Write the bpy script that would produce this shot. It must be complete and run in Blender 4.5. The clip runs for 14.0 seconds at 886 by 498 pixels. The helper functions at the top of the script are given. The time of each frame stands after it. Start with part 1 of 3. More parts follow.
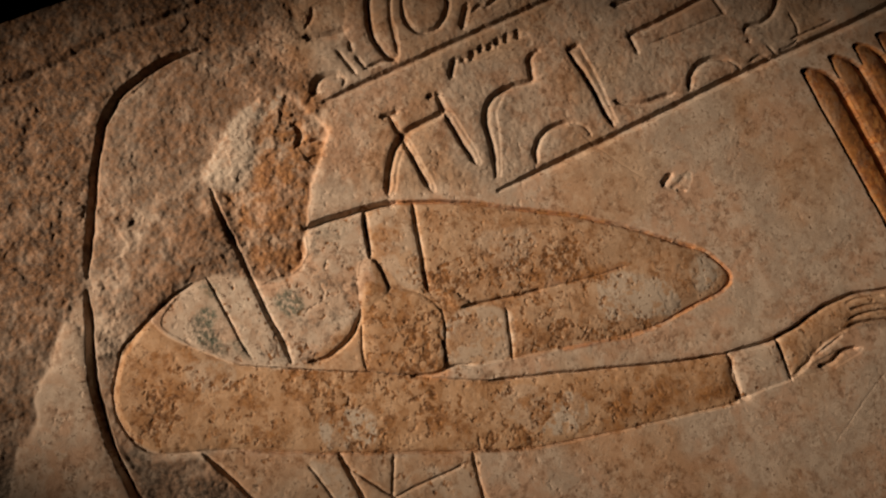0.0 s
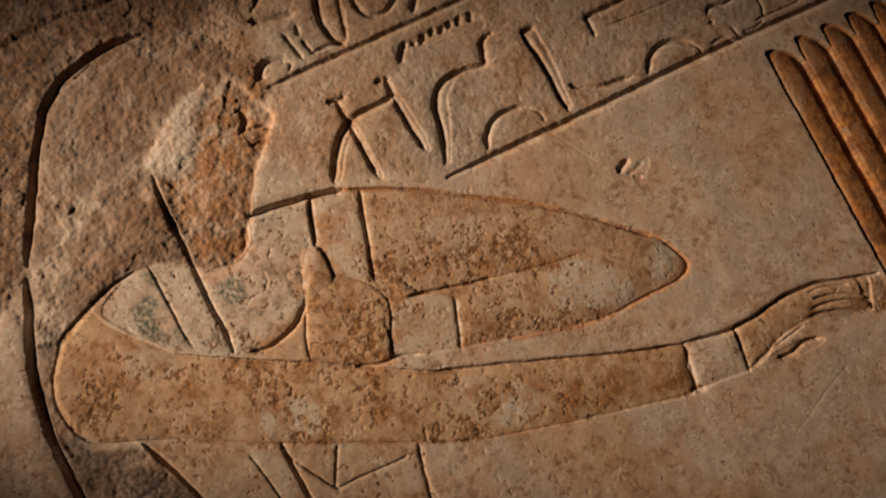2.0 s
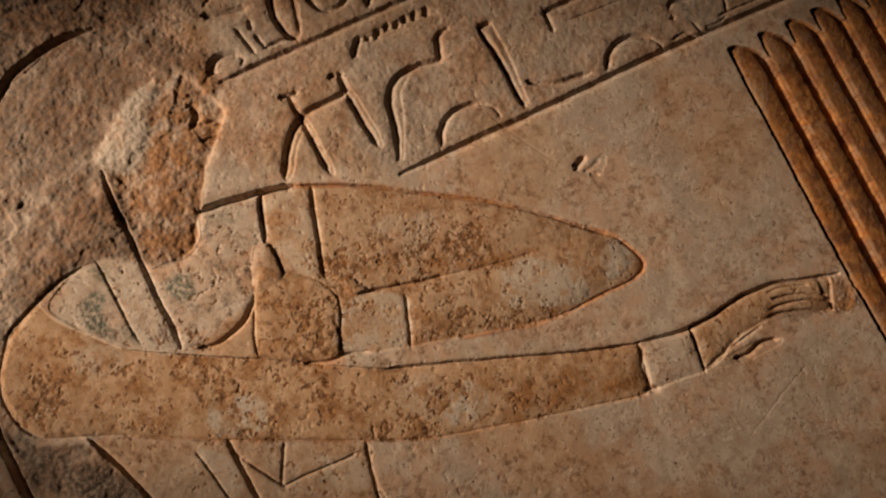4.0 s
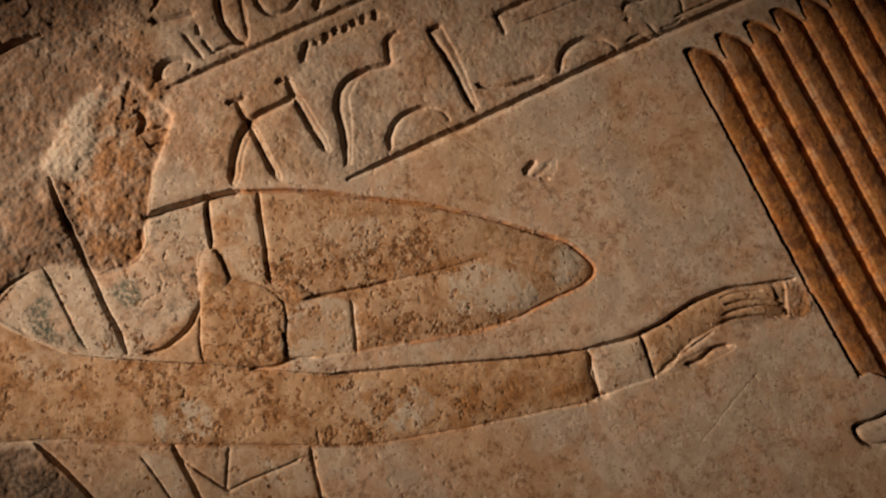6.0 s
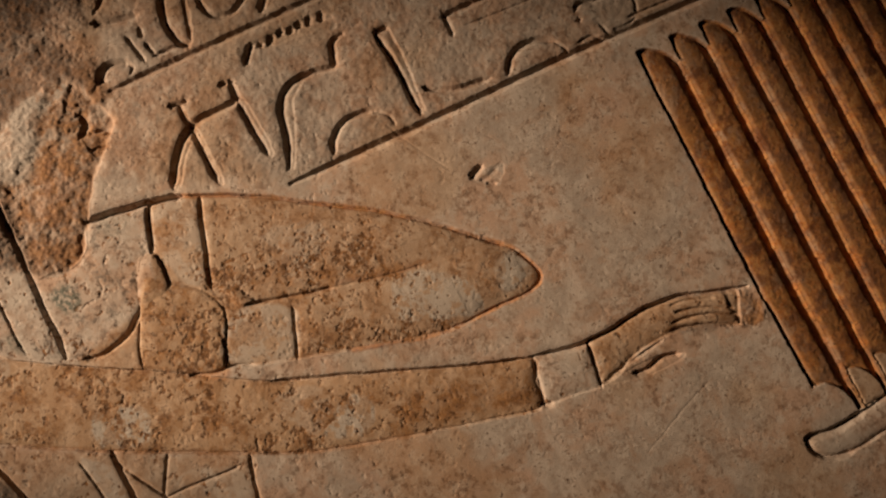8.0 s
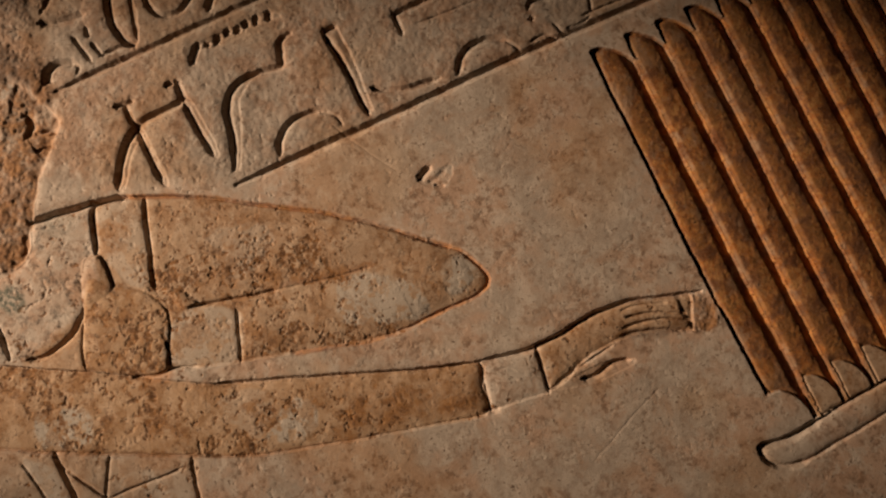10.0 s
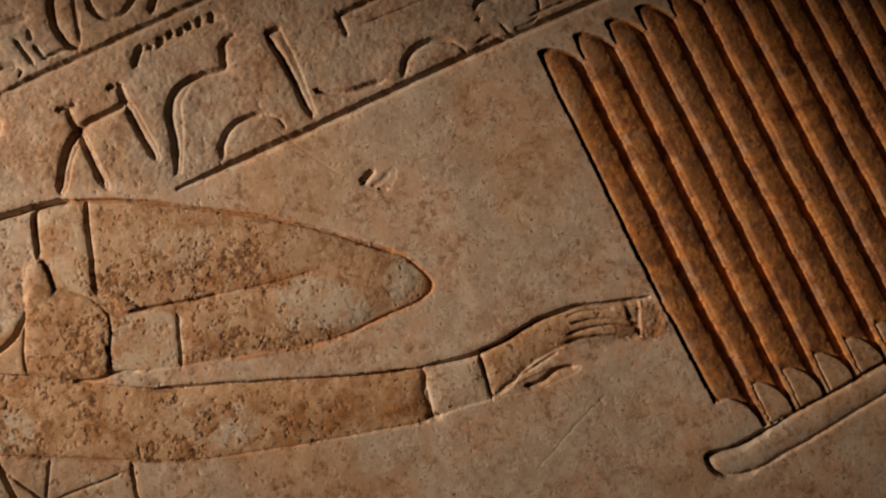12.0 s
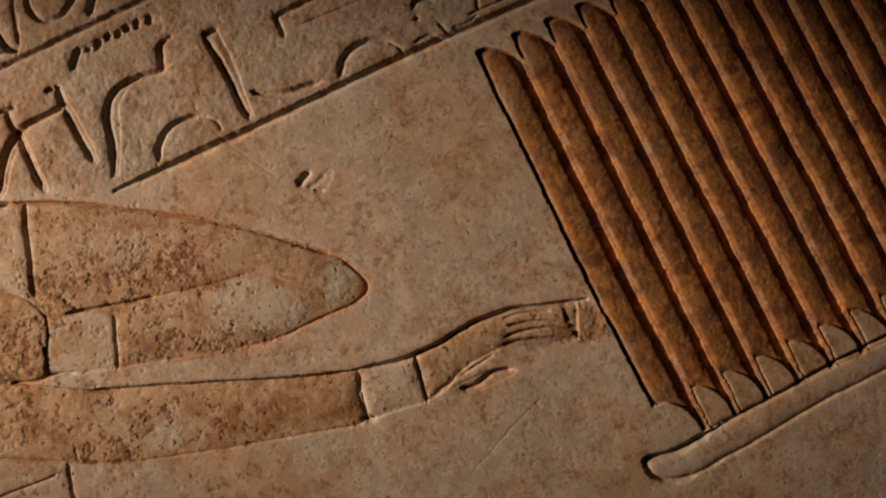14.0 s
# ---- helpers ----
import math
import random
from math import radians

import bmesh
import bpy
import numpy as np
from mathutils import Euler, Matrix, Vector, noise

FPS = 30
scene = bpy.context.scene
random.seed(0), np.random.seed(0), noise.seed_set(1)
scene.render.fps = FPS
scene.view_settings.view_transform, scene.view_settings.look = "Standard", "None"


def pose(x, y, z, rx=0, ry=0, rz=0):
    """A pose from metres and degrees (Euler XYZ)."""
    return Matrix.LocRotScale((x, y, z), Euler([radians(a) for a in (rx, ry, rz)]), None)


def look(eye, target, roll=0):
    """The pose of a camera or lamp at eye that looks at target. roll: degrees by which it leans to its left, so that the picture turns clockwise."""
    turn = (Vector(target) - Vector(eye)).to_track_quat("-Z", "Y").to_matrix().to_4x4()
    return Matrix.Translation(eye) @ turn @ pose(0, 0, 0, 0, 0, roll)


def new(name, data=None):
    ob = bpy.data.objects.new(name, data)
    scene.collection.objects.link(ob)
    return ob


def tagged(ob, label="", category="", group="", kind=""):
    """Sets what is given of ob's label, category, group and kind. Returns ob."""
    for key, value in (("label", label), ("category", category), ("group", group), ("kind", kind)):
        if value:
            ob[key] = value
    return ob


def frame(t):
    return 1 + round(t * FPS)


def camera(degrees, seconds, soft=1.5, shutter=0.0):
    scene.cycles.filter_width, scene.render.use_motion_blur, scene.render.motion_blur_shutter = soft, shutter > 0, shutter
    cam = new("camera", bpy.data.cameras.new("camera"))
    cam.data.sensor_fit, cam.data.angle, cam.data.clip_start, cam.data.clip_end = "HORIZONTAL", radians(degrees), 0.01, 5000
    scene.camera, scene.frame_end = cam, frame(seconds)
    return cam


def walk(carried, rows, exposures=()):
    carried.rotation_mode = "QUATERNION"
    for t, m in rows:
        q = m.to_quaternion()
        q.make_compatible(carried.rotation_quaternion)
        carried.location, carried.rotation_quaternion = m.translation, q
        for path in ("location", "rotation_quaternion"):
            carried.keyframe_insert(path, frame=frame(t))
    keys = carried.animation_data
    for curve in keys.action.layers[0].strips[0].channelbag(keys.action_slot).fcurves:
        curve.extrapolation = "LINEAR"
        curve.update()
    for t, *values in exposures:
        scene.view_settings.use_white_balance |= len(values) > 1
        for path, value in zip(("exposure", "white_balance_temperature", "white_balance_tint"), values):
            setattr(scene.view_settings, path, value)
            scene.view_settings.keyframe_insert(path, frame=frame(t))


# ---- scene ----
cam = camera(66.7, 14.0, soft=2.15)
PATH = [
    (0, (-0.146, -0.371, 1.385), (0.167, 1.593, 1.592), -15.4),
    (0.5, (-0.136, -0.371, 1.383), (0.165, 1.596, 1.583), -15.3),
    (1, (-0.127, -0.37, 1.38), (0.161, 1.599, 1.578), -15.4),
    (1.5, (-0.118, -0.369, 1.378), (0.16, 1.602, 1.57), -15.3),
    (2, (-0.11, -0.368, 1.375), (0.157, 1.605, 1.564), -15.3),
    (2.5, (-0.103, -0.367, 1.373), (0.155, 1.608, 1.555), -15.1),
    (3, (-0.096, -0.367, 1.371), (0.159, 1.609, 1.552), -15.0),
    (5.5, (-0.051, -0.371, 1.368), (0.153, 1.612, 1.536), -14.7),
    (6, (-0.042, -0.371, 1.367), (0.154, 1.612, 1.532), -14.7),
    (6.5, (-0.032, -0.371, 1.366), (0.154, 1.614, 1.529), -14.6),
    (7, (-0.022, -0.371, 1.366), (0.152, 1.616, 1.52), -14.5),
    (7.5, (-0.013, -0.37, 1.365), (0.154, 1.617, 1.522), -14.5),
    (8, (-0.003, -0.369, 1.365), (0.151, 1.619, 1.518), -14.4),
    (10.5, (0.043, -0.365, 1.36), (0.142, 1.627, 1.506), -14.0),
    (11, (0.052, -0.364, 1.36), (0.14, 1.629, 1.502), -14.0),
    (11.5, (0.063, -0.364, 1.36), (0.137, 1.631, 1.494), -13.9),
    (12, (0.073, -0.363, 1.358), (0.139, 1.631, 1.495), -13.8),
    (12.5, (0.084, -0.362, 1.356), (0.139, 1.632, 1.494), -13.7),
    (13, (0.095, -0.362, 1.354), (0.137, 1.633, 1.493), -13.8),
    (13.5, (0.105, -0.361, 1.352), (0.135, 1.634, 1.49), -13.9),
    (14, (0.115, -0.361, 1.351), (0.136, 1.635, 1.487), -13.8),
]
# the whole path is leaned so that the lines of the inscription lie level
LEVEL = Matrix.Translation((0, 0, 1.4)) @ Matrix.Rotation(radians(11.5), 4, "Y") @ Matrix.Translation((0, 0, -1.4))
walk(cam, [(t, LEVEL @ look(eye, target, roll)) for t, eye, target, roll in PATH])

# ---- light: one warm gallery spot high on the left, a faint glow from the room ----
world = bpy.data.worlds.new("world")
scene.world = world
world.use_nodes = True
world.node_tree.nodes["Background"].inputs[0].default_value = (0.010, 0.0075, 0.005, 1)
spot = bpy.data.lights.new("gallery_spot", "SPOT")
spot.energy, spot.color, spot.shadow_soft_size = 165, (1.0, 0.76, 0.55), 0.02
spot.spot_size, spot.spot_blend = radians(16.9), 1.0
new("gallery_spot", spot).matrix_world = look((-1.2, -0.5, 2.08), (-0.035, 0, 1.412))
scene.view_settings.exposure = 0.0


# ---- materials ----
def make(name, rough=0.85):
    m = bpy.data.materials.new(name)
    m.use_nodes = True
    n = m.node_tree.nodes
    b = n["Principled BSDF"]
    b.inputs["Roughness"].default_value = rough
    b.inputs["Specular IOR Level"].default_value = 0.25
    return m, n, m.node_tree.links, b


def noise_node(n, l, scale, detail=5, rough=0.6, vec=None, distort=0.0):
    t = n.new("ShaderNodeTexNoise")
    t.inputs["Scale"].default_value, t.inputs["Detail"].default_value = scale, detail
    t.inputs["Roughness"].default_value, t.inputs["Distortion"].default_value = rough, distort
    l.new(vec, t.inputs["Vector"])
    return t.outputs["Fac"]


def span(n, l, value, lo, hi, a=0.0, b=1.0):
    r = n.new("ShaderNodeMapRange")
    r.interpolation_type = "SMOOTHSTEP"
    for i, v in ((1, lo), (2, hi), (3, a), (4, b)):
        r.inputs[i].default_value = v
    l.new(value, r.inputs[0])
    return r.outputs[0]


def times(n, l, a, b):
    t = n.new("ShaderNodeMath")
    t.operation = "MULTIPLY"
    for i, v in ((0, a), (1, b)):
        if isinstance(v, float):
            t.inputs[i].default_value = v
        else:
            l.new(v, t.inputs[i])
    return t.outputs[0]


def blend(n, l, fac, a, b):
    t = n.new("ShaderNodeMix")
    t.data_type = "RGBA"
    for i, v in ((0, fac), (6, a), (7, b)):
        if isinstance(v, (tuple, float)):
            t.inputs[i].default_value = (*v, 1) if isinstance(v, tuple) else v
        else:
            l.new(v, t.inputs[i])
    return t.outputs[2]


def pigment(n, name):
    a = n.new("ShaderNodeAttribute")
    a.attribute_name = name
    return a.outputs["Fac"]


def stone():
    m, n, l, b = make("painted_limestone")
    v = n.new("ShaderNodeTexCoord").outputs["Object"]
    big = noise_node(n, l, 22, 6, 0.62, v, 0.2)
    mid = noise_node(n, l, 120, 7, 0.65, v)
    fine = noise_node(n, l, 420, 5, 0.7, v)
    grit = noise_node(n, l, 1100, 3, 0.6, v)
    blot = noise_node(n, l, 70, 9, 0.66, v, 0.25)
    crust = noise_node(n, l, 230, 7, 0.72, v, 0.2)
    patchy = span(n, l, big, 0.42, 0.56, 0.45, 1.0)
    crumbs = times(n, l, patchy, times(n, l, span(n, l, blot, 0.44, 0.56), span(n, l, crust, 0.46, 0.54)))
    dark_crumbs = times(n, l, patchy, times(n, l, span(n, l, blot, 0.48, 0.58), span(n, l, crust, 0.52, 0.58)))
    # bare limestone: grey-white to pinkish buff, brown weather stains, small dark pits
    col = blend(n, l, span(n, l, big, 0.42, 0.58), (0.42, 0.34, 0.27), (0.50, 0.335, 0.235))
    col = blend(n, l, times(n, l, span(n, l, mid, 0.48, 0.60), 0.7), col, (0.55, 0.455, 0.365))
    bloom = noise_node(n, l, 45, 6, 0.62, v, 0.6)
    smear = noise_node(n, l, 31, 7, 0.66, v, 0.8)
    col = blend(n, l, times(n, l, span(n, l, bloom, 0.50, 0.62), 0.6), col, (0.57, 0.475, 0.385))
    col = blend(n, l, times(n, l, span(n, l, smear, 0.52, 0.66), 0.6), col, (0.37, 0.215, 0.125))
    col = blend(n, l, times(n, l, crumbs, 0.5), col, (0.25, 0.14, 0.077))
    col = blend(n, l, times(n, l, dark_crumbs, 0.45), col, (0.11, 0.055, 0.027))
    tan = blend(n, l, span(n, l, mid, 0.42, 0.6), (0.41, 0.25, 0.135), (0.50, 0.335, 0.21))
    tan = blend(n, l, times(n, l, span(n, l, blot, 0.51, 0.56), 0.6), tan, (0.32, 0.165, 0.065))
    tan = blend(n, l, times(n, l, crumbs, 0.42), tan, (0.27, 0.12, 0.036))
    tan = blend(n, l, times(n, l, dark_crumbs, 0.42), tan, (0.12, 0.05, 0.015))
    col = blend(n, l, times(n, l, pigment(n, "ochre"), span(n, l, mid, 0.28, 0.5, 0.65, 1.0)), col, tan)
    dirt = blend(n, l, span(n, l, crust, 0.40, 0.60), (0.034, 0.015, 0.006), (0.155, 0.073, 0.029))
    col = blend(n, l, times(n, l, pigment(n, "earth"), span(n, l, blot, 0.36, 0.56, 0.78, 1.0)), col, dirt)
    red = blend(n, l, span(n, l, blot, 0.40, 0.58), (0.16, 0.043, 0.006), (0.43, 0.14, 0.022))
    red = blend(n, l, times(n, l, crumbs, 0.85), red, (0.55, 0.27, 0.085))
    red = blend(n, l, times(n, l, span(n, l, crust, 0.46, 0.36), 0.45), red, (0.06, 0.018, 0.005))
    col = blend(n, l, pigment(n, "rust"), col, red)
    raw = blend(n, l, span(n, l, crust, 0.4, 0.62), (0.33, 0.15, 0.045), (0.17, 0.068, 0.02))
    col = blend(n, l, times(n, l, pigment(n, "orange"), span(n, l, blot, 0.40, 0.56, 0.25, 1.0)), col, raw)
    col = blend(n, l, times(n, l, pigment(n, "pale"), span(n, l, blot, 0.50, 0.58, 1.0, 0.3)), col, (0.49, 0.42, 0.345))
    col = blend(n, l, times(n, l, pigment(n, "crumb"), span(n, l, fine, 0.38, 0.54, 0.3, 1.0)), col, blend(n, l, span(n, l, crust, 0.4, 0.6), (0.25, 0.108, 0.03), (0.11, 0.045, 0.014)))
    col = blend(n, l, times(n, l, pigment(n, "green"), span(n, l, fine, 0.35, 0.6)), col, (0.045, 0.08, 0.062))
    col = blend(n, l, times(n, l, pigment(n, "grime"), span(n, l, fine, 0.35, 0.6)), col, (0.055, 0.045, 0.036))
    speck = times(n, l, span(n, l, fine, 0.56, 0.63), span(n, l, mid, 0.45, 0.60, 0.05, 0.9))
    col = blend(n, l, speck, col, (0.085, 0.042, 0.02))
    col = blend(n, l, times(n, l, span(n, l, grit, 0.4, 0.7), 0.14), col, (0.45, 0.37, 0.29))
    l.new(col, b.inputs["Base Color"])
    add = n.new("ShaderNodeMath")
    l.new(fine, add.inputs[0])
    l.new(times(n, l, grit, 0.4), add.inputs[1])
    bump = n.new("ShaderNodeBump")
    bump.inputs["Strength"].default_value, bump.inputs["Distance"].default_value = 0.24, 0.0011
    l.new(add.outputs[0], bump.inputs["Height"])
    l.new(bump.outputs[0], b.inputs["Normal"])
    l.new(span(n, l, mid, 0.3, 0.7, 0.92, 0.72), b.inputs["Roughness"])
    return m


def plain(name, colour):
    m, n, l, b = make(name, 0.95)
    v = n.new("ShaderNodeTexCoord").outputs["Object"]
    col = blend(n, l, noise_node(n, l, 6, 6, 0.6, v), tuple(c * 0.7 for c in colour), colour)
    l.new(col, b.inputs["Base Color"])
    return m


STONE = stone()
PLASTER = plain("dark_plaster", (0.05, 0.043, 0.036))
FLOOR = plain("stone_floor", (0.12, 0.10, 0.08))

# ---- the carved face: a sheet of relief in millimetres, u along the inscription, v up from 1.4 m ----
STEP = 0.5
U0, U1, V0, V1 = -352.0, 408.0, -288.0, 256.0
NU, NV = int((U1 - U0) / STEP) + 1, int((V1 - V0) / STEP) + 1
US, VS = U0 + STEP * np.arange(NU), V0 + STEP * np.arange(NV)
RNG = np.random.RandomState(7)


def lattice(size):
    """Smooth noise of -1 to 1 over the whole sheet, with features of that many mm."""
    def axis(c, c0):
        g = (c - c0) / size
        i = g.astype(int)
        f = g - i
        return i, f * f * f * (f * (6 * f - 15) + 10)
    iu, fu = axis(US, U0)
    iv, fv = axis(VS, V0)
    r = RNG.uniform(-1, 1, (iv[-1] + 2, iu[-1] + 2)).astype(np.float32)
    rows = r[iv] * (1 - fv[:, None]) + r[iv + 1] * fv[:, None]
    return (rows[:, iu] * (1 - fu) + rows[:, iu + 1] * fu).astype(np.float32)


def fractal(size, octaves=4, gain=0.55):
    total, amp, out = 0.0, 1.0, 0
    for k in range(octaves):
        out = out + amp * lattice(size / 2 ** k)
        total += amp
        amp *= gain
    return out / total


def ease(x, lo, hi):
    k = np.clip((x - lo) / (hi - lo), 0, 1)
    return k * k * (3 - 2 * k)


UU, VV = np.meshgrid(US.astype(np.float32), VS.astype(np.float32))
# the chisel's hand: every outline wanders a little
WU = UU + 0.3 * lattice(11) + 0.2 * lattice(4) + 0.1 * lattice(1.6)
WV = VV + 0.3 * lattice(11) + 0.2 * lattice(4) + 0.1 * lattice(1.6)
RAG_U, RAG_V = UU + 3.2 * fractal(14), VV + 3.2 * fractal(14)

H = np.zeros((NV, NU), np.float32)
ID = np.zeros((NV, NU), np.int16)
NAMES = ["wall"]
TINT = {k: np.zeros((NV, NU), np.float32) for k in ("ochre", "earth", "rust", "orange", "pale", "green", "grime", "crumb")}


def curve(pts, closed=False, n=6):
    """A smooth line through a few points."""
    p = [np.array(q, float) for q in pts]
    if len(p) < 3:
        return p
    k = len(p)
    out = []
    for i in range(k if closed else k - 1):
        a, b, c, d = (p[j % k] if closed else p[min(max(j, 0), k - 1)] for j in (i - 1, i, i + 1, i + 2))
        for s in np.arange(n) / n:
            out.append(0.5 * (2 * b + (c - a) * s + (2 * a - 5 * b + 4 * c - d) * s ** 2 + (3 * b - a - 3 * c + d) * s ** 3))
    return out if closed else out + [p[-1]]


def window(lo, hi, pad):
    i0, i1 = int((lo[0] - pad - U0) / STEP), int((hi[0] + pad - U0) / STEP) + 2
    j0, j1 = int((lo[1] - pad - V0) / STEP), int((hi[1] + pad - V0) / STEP) + 2
    return slice(max(j0, 0), max(min(j1, NV), 0)), slice(max(i0, 0), max(min(i1, NU), 0))


def reach(line, far, closed=False, rag=False, ends=False):
    """The window round a line, and each place's distance from it (up to far)."""
    pts = np.array(line)
    win = window(pts.min(0), pts.max(0), far)
    x, y = ((RAG_U, RAG_V) if rag else (WU, WV))
    d = np.full(x[win].shape, far, np.float32)
    along = np.zeros_like(d)
    for i in range(len(line) if closed else len(line) - 1):
        a, b = line[i], line[(i + 1) % len(line)]
        w = window(np.minimum(a, b), np.maximum(a, b), far + 3)
        sub = (slice(max(w[0].start, win[0].start), min(w[0].stop, win[0].stop)), slice(max(w[1].start, win[1].start), min(w[1].stop, win[1].stop)))
        if sub[0].stop <= sub[0].start or sub[1].stop <= sub[1].start:
            continue
        px, py, e = x[sub] - a[0], y[sub] - a[1], b - a
        k = np.clip((px * e[0] + py * e[1]) / max(float(e @ e), 1e-6), 0, 1)
        loc = (slice(sub[0].start - win[0].start, sub[0].stop - win[0].start), slice(sub[1].start - win[1].start, sub[1].stop - win[1].start))
        gap = np.hypot(px - k * e[0], py - k * e[1])
        along[loc] = np.where(gap < d[loc], (i + k) / (len(line) - 1), along[loc])
        d[loc] = np.minimum(d[loc], gap)
    return (win, d, along) if ends else (win, d)


def inside(pts, far, smooth=True, rag=False):
    """The window of an area, and the depth of each place inside its edge (negative outside)."""
    line = curve(pts, True) if smooth else [np.array(p, float) for p in pts]
    win, d = reach(line, far, True, rag)
    x, y = ((RAG_U[win], RAG_V[win]) if rag else (WU[win], WV[win]))
    odd = np.zeros(x.shape, bool)
    for i in range(len(line)):
        a, b = line[i], line[(i + 1) % len(line)]
        if a[1] != b[1]:
            odd ^= ((a[1] > y) != (b[1] > y)) & (x < (b[0] - a[0]) * (y - a[1]) / (b[1] - a[1]) + a[0])
    return win, np.where(odd, d, -d)


def thing_id(name):
    NAMES.append(name)
    return len(NAMES) - 1


def groove(pts, width, depth, ident=None, rag=False, worn=0.12):
    """A chisel cut along a line: a V with worn shoulders that runs out at both ends."""
    far = 2.2 * width
    win, d, along = reach(curve(pts), far, rag=rag, ends=True)
    thin = 0.55 + 0.45 * ease(np.minimum(along, 1 - along), 0.0, 0.1)
    k = np.clip(1 - d / (0.7 * width * thin), 0, 1)
    shoulder = np.clip(np.exp(-(d / (0.95 * width)) ** 2) - 0.0048, 0, 1)
    H[win] -= depth * thin * ((1 - worn) * (0.8 * k + 0.2 * k * k * (3 - 2 * k)) + worn * shoulder)
    if ident is not None:
        ID[win][d < 0.7 * width * thin] = ident


def sink(pts, depth, rise, floor=0.0, ident=None, smooth=True, rag=False, edge=0.7):
    """An area cut steeply at its outline, its bed swelling up again inwards to the floor's depth."""
    win, d = inside(pts, max(3 * rise, 4), smooth, rag)
    bed = floor + (depth - floor) * np.exp(-np.maximum(d, 0) / rise)
    H[win] -= bed * ease(d, -edge, edge * 0.6)
    if ident is not None:
        ID[win][d > -0.6] = ident


def swell(pts, height, rise, ident=None, rag=False):
    win, d = inside(pts, 3 * rise, True, rag)
    H[win] += height * (1 - np.exp(-np.maximum(d, 0) / rise))
    if ident is not None:
        ID[win][d > -0.3] = ident


def stain(kind, pts, amount, soft=2.0, rag=True):
    win, d = inside(pts, 2 * soft + 6, True, rag)
    TINT[kind][win] = np.maximum(TINT[kind][win], amount * ease(d, -soft, soft))


def fade(kind, pts, amount, soft=2.0):
    win, d = inside(pts, 2 * soft + 6, True, True)
    TINT[kind][win] *= 1 - amount * ease(d, -soft, soft)


# ---- the wall's own surface ----
ROUGH = np.zeros((NV, NU), np.float32)
def broken(pts, amount, soft):
    win, d = inside(pts, soft * 2 + 6, True, True)
    ROUGH[win] = np.maximum(ROUGH[win], amount * ease(d, -soft, soft))


LUMP_AREA = [(-181.1, 134.5), (-167.2, 145.6), (-154.3, 157.4), (-132.9, 162.1), (-123.6, 157.9), (-129.1, 152.1), (-142.6, 148.5), (-152.1, 131.5), (-163.4, 119.9), (-176.1, 123.8)]
LEFT = [(-249.5, 306.8), (-143.2, 262.9), (-92.5, 230.5), (-99.8, 188.6), (-104.2, 168.3), (-104.2, 142.6), (-114.1, 121.8), (-135, 99.5), (-149.9, 71.6), (-166, 65.7), (-187.9, 74.8), (-208.9, 85.2), (-245.6, 72.6), (-261.5, 63.7), (-270.1, 68.1), (-260.7, 102.5), (-279.2, 88.9), (-301, 68.1), (-306.9, 52.3), (-319.6, 43.5), (-357.2, 33.1)]
broken(LEFT, 1.0, 2.5)
broken([(-266.9, 66.5), (-260.3, 63.1), (-269.2, 48.4), (-271.9, 29.1), (-266.2, 11.2), (-244.1, -0.6), (-229.4, -36.5), (-269.6, -23.9), (-276.2, -1.6), (-277.1, 27.1), (-275.4, 45.2)], 0.8, 2)
broken([(167.2, -103.7), (173.9, -111.8), (169.3, -125.2), (157.4, -123.6)], 0.9, 1)
calm = inside([(-212.8, 184.8), (-186.5, 194), (-157.2, 193.6), (-142.5, 174.4), (-146.5, 158.2), (-172.4, 145.1), (-192.1, 130), (-229.9, 137.6)], 8, True, True)
broken([(-71.7, 221.8), (212.6, 103.1), (177.2, 60), (49.6, 59.6), (-31.8, 59.7), (-107.7, 88.3), (-128.1, 103.3), (-102.7, 138.3)], 0.42, 8)
ROUGH[calm[0]] *= 1 - 0.25 * ease(calm[1], -3, 3)

lump_area = inside(LUMP_AREA, 8, True, True)
ROUGH[lump_area[0]] *= 1 - 0.3 * ease(lump_area[1], -2, 2)
# cracked pit where the face has broken away, and the pale plaster beside it
CAVITY = [(-134.7, 158.2), (-120.6, 159.1), (-114.2, 143.5), (-110.4, 127.3), (-123.4, 111.7), (-139.7, 94.6), (-147.2, 77.3), (-159, 66.4), (-171.6, 67.8), (-176.7, 74.4), (-177, 95.2), (-176.6, 114), (-175.3, 122.7), (-163.4, 119.9), (-151.8, 132.1), (-142.3, 149.1)]
LUMP = LUMP_AREA
pit_id, lump_id, chip_id = thing_id("broken_patch"), thing_id("plaster_lump"), thing_id("chip")
sink(CAVITY, 1.0, 12, 0.8, pit_id, rag=True, edge=4.5)
ACROSS = 0.927 * UU - 0.375 * VV
win, d = inside([(-121, 157), (-114.2, 143.5), (-110.4, 127.3), (-123.4, 111.7), (-139.7, 94.6), (-147.2, 77.3), (-157, 68), (-168, 70), (-166, 96), (-150, 118), (-134, 140)], 25, True, True)
H[win] -= 1.3 * np.exp(-np.maximum(d, 0) / 9) * ease(d, -1.4, 0.8) * ease(ACROSS[win], -186, -166)
RIDGE = [(-134, 161), (-152, 158), (-166, 147), (-182, 134), (-193, 125), (-214, 124), (-238, 123), (-256, 106), (-259, 84), (-243, 76), (-212, 85), (-186, 78), (-176, 98), (-170, 118), (-158, 128), (-146, 142)]
win, d = inside(RIDGE, 20, True, True)
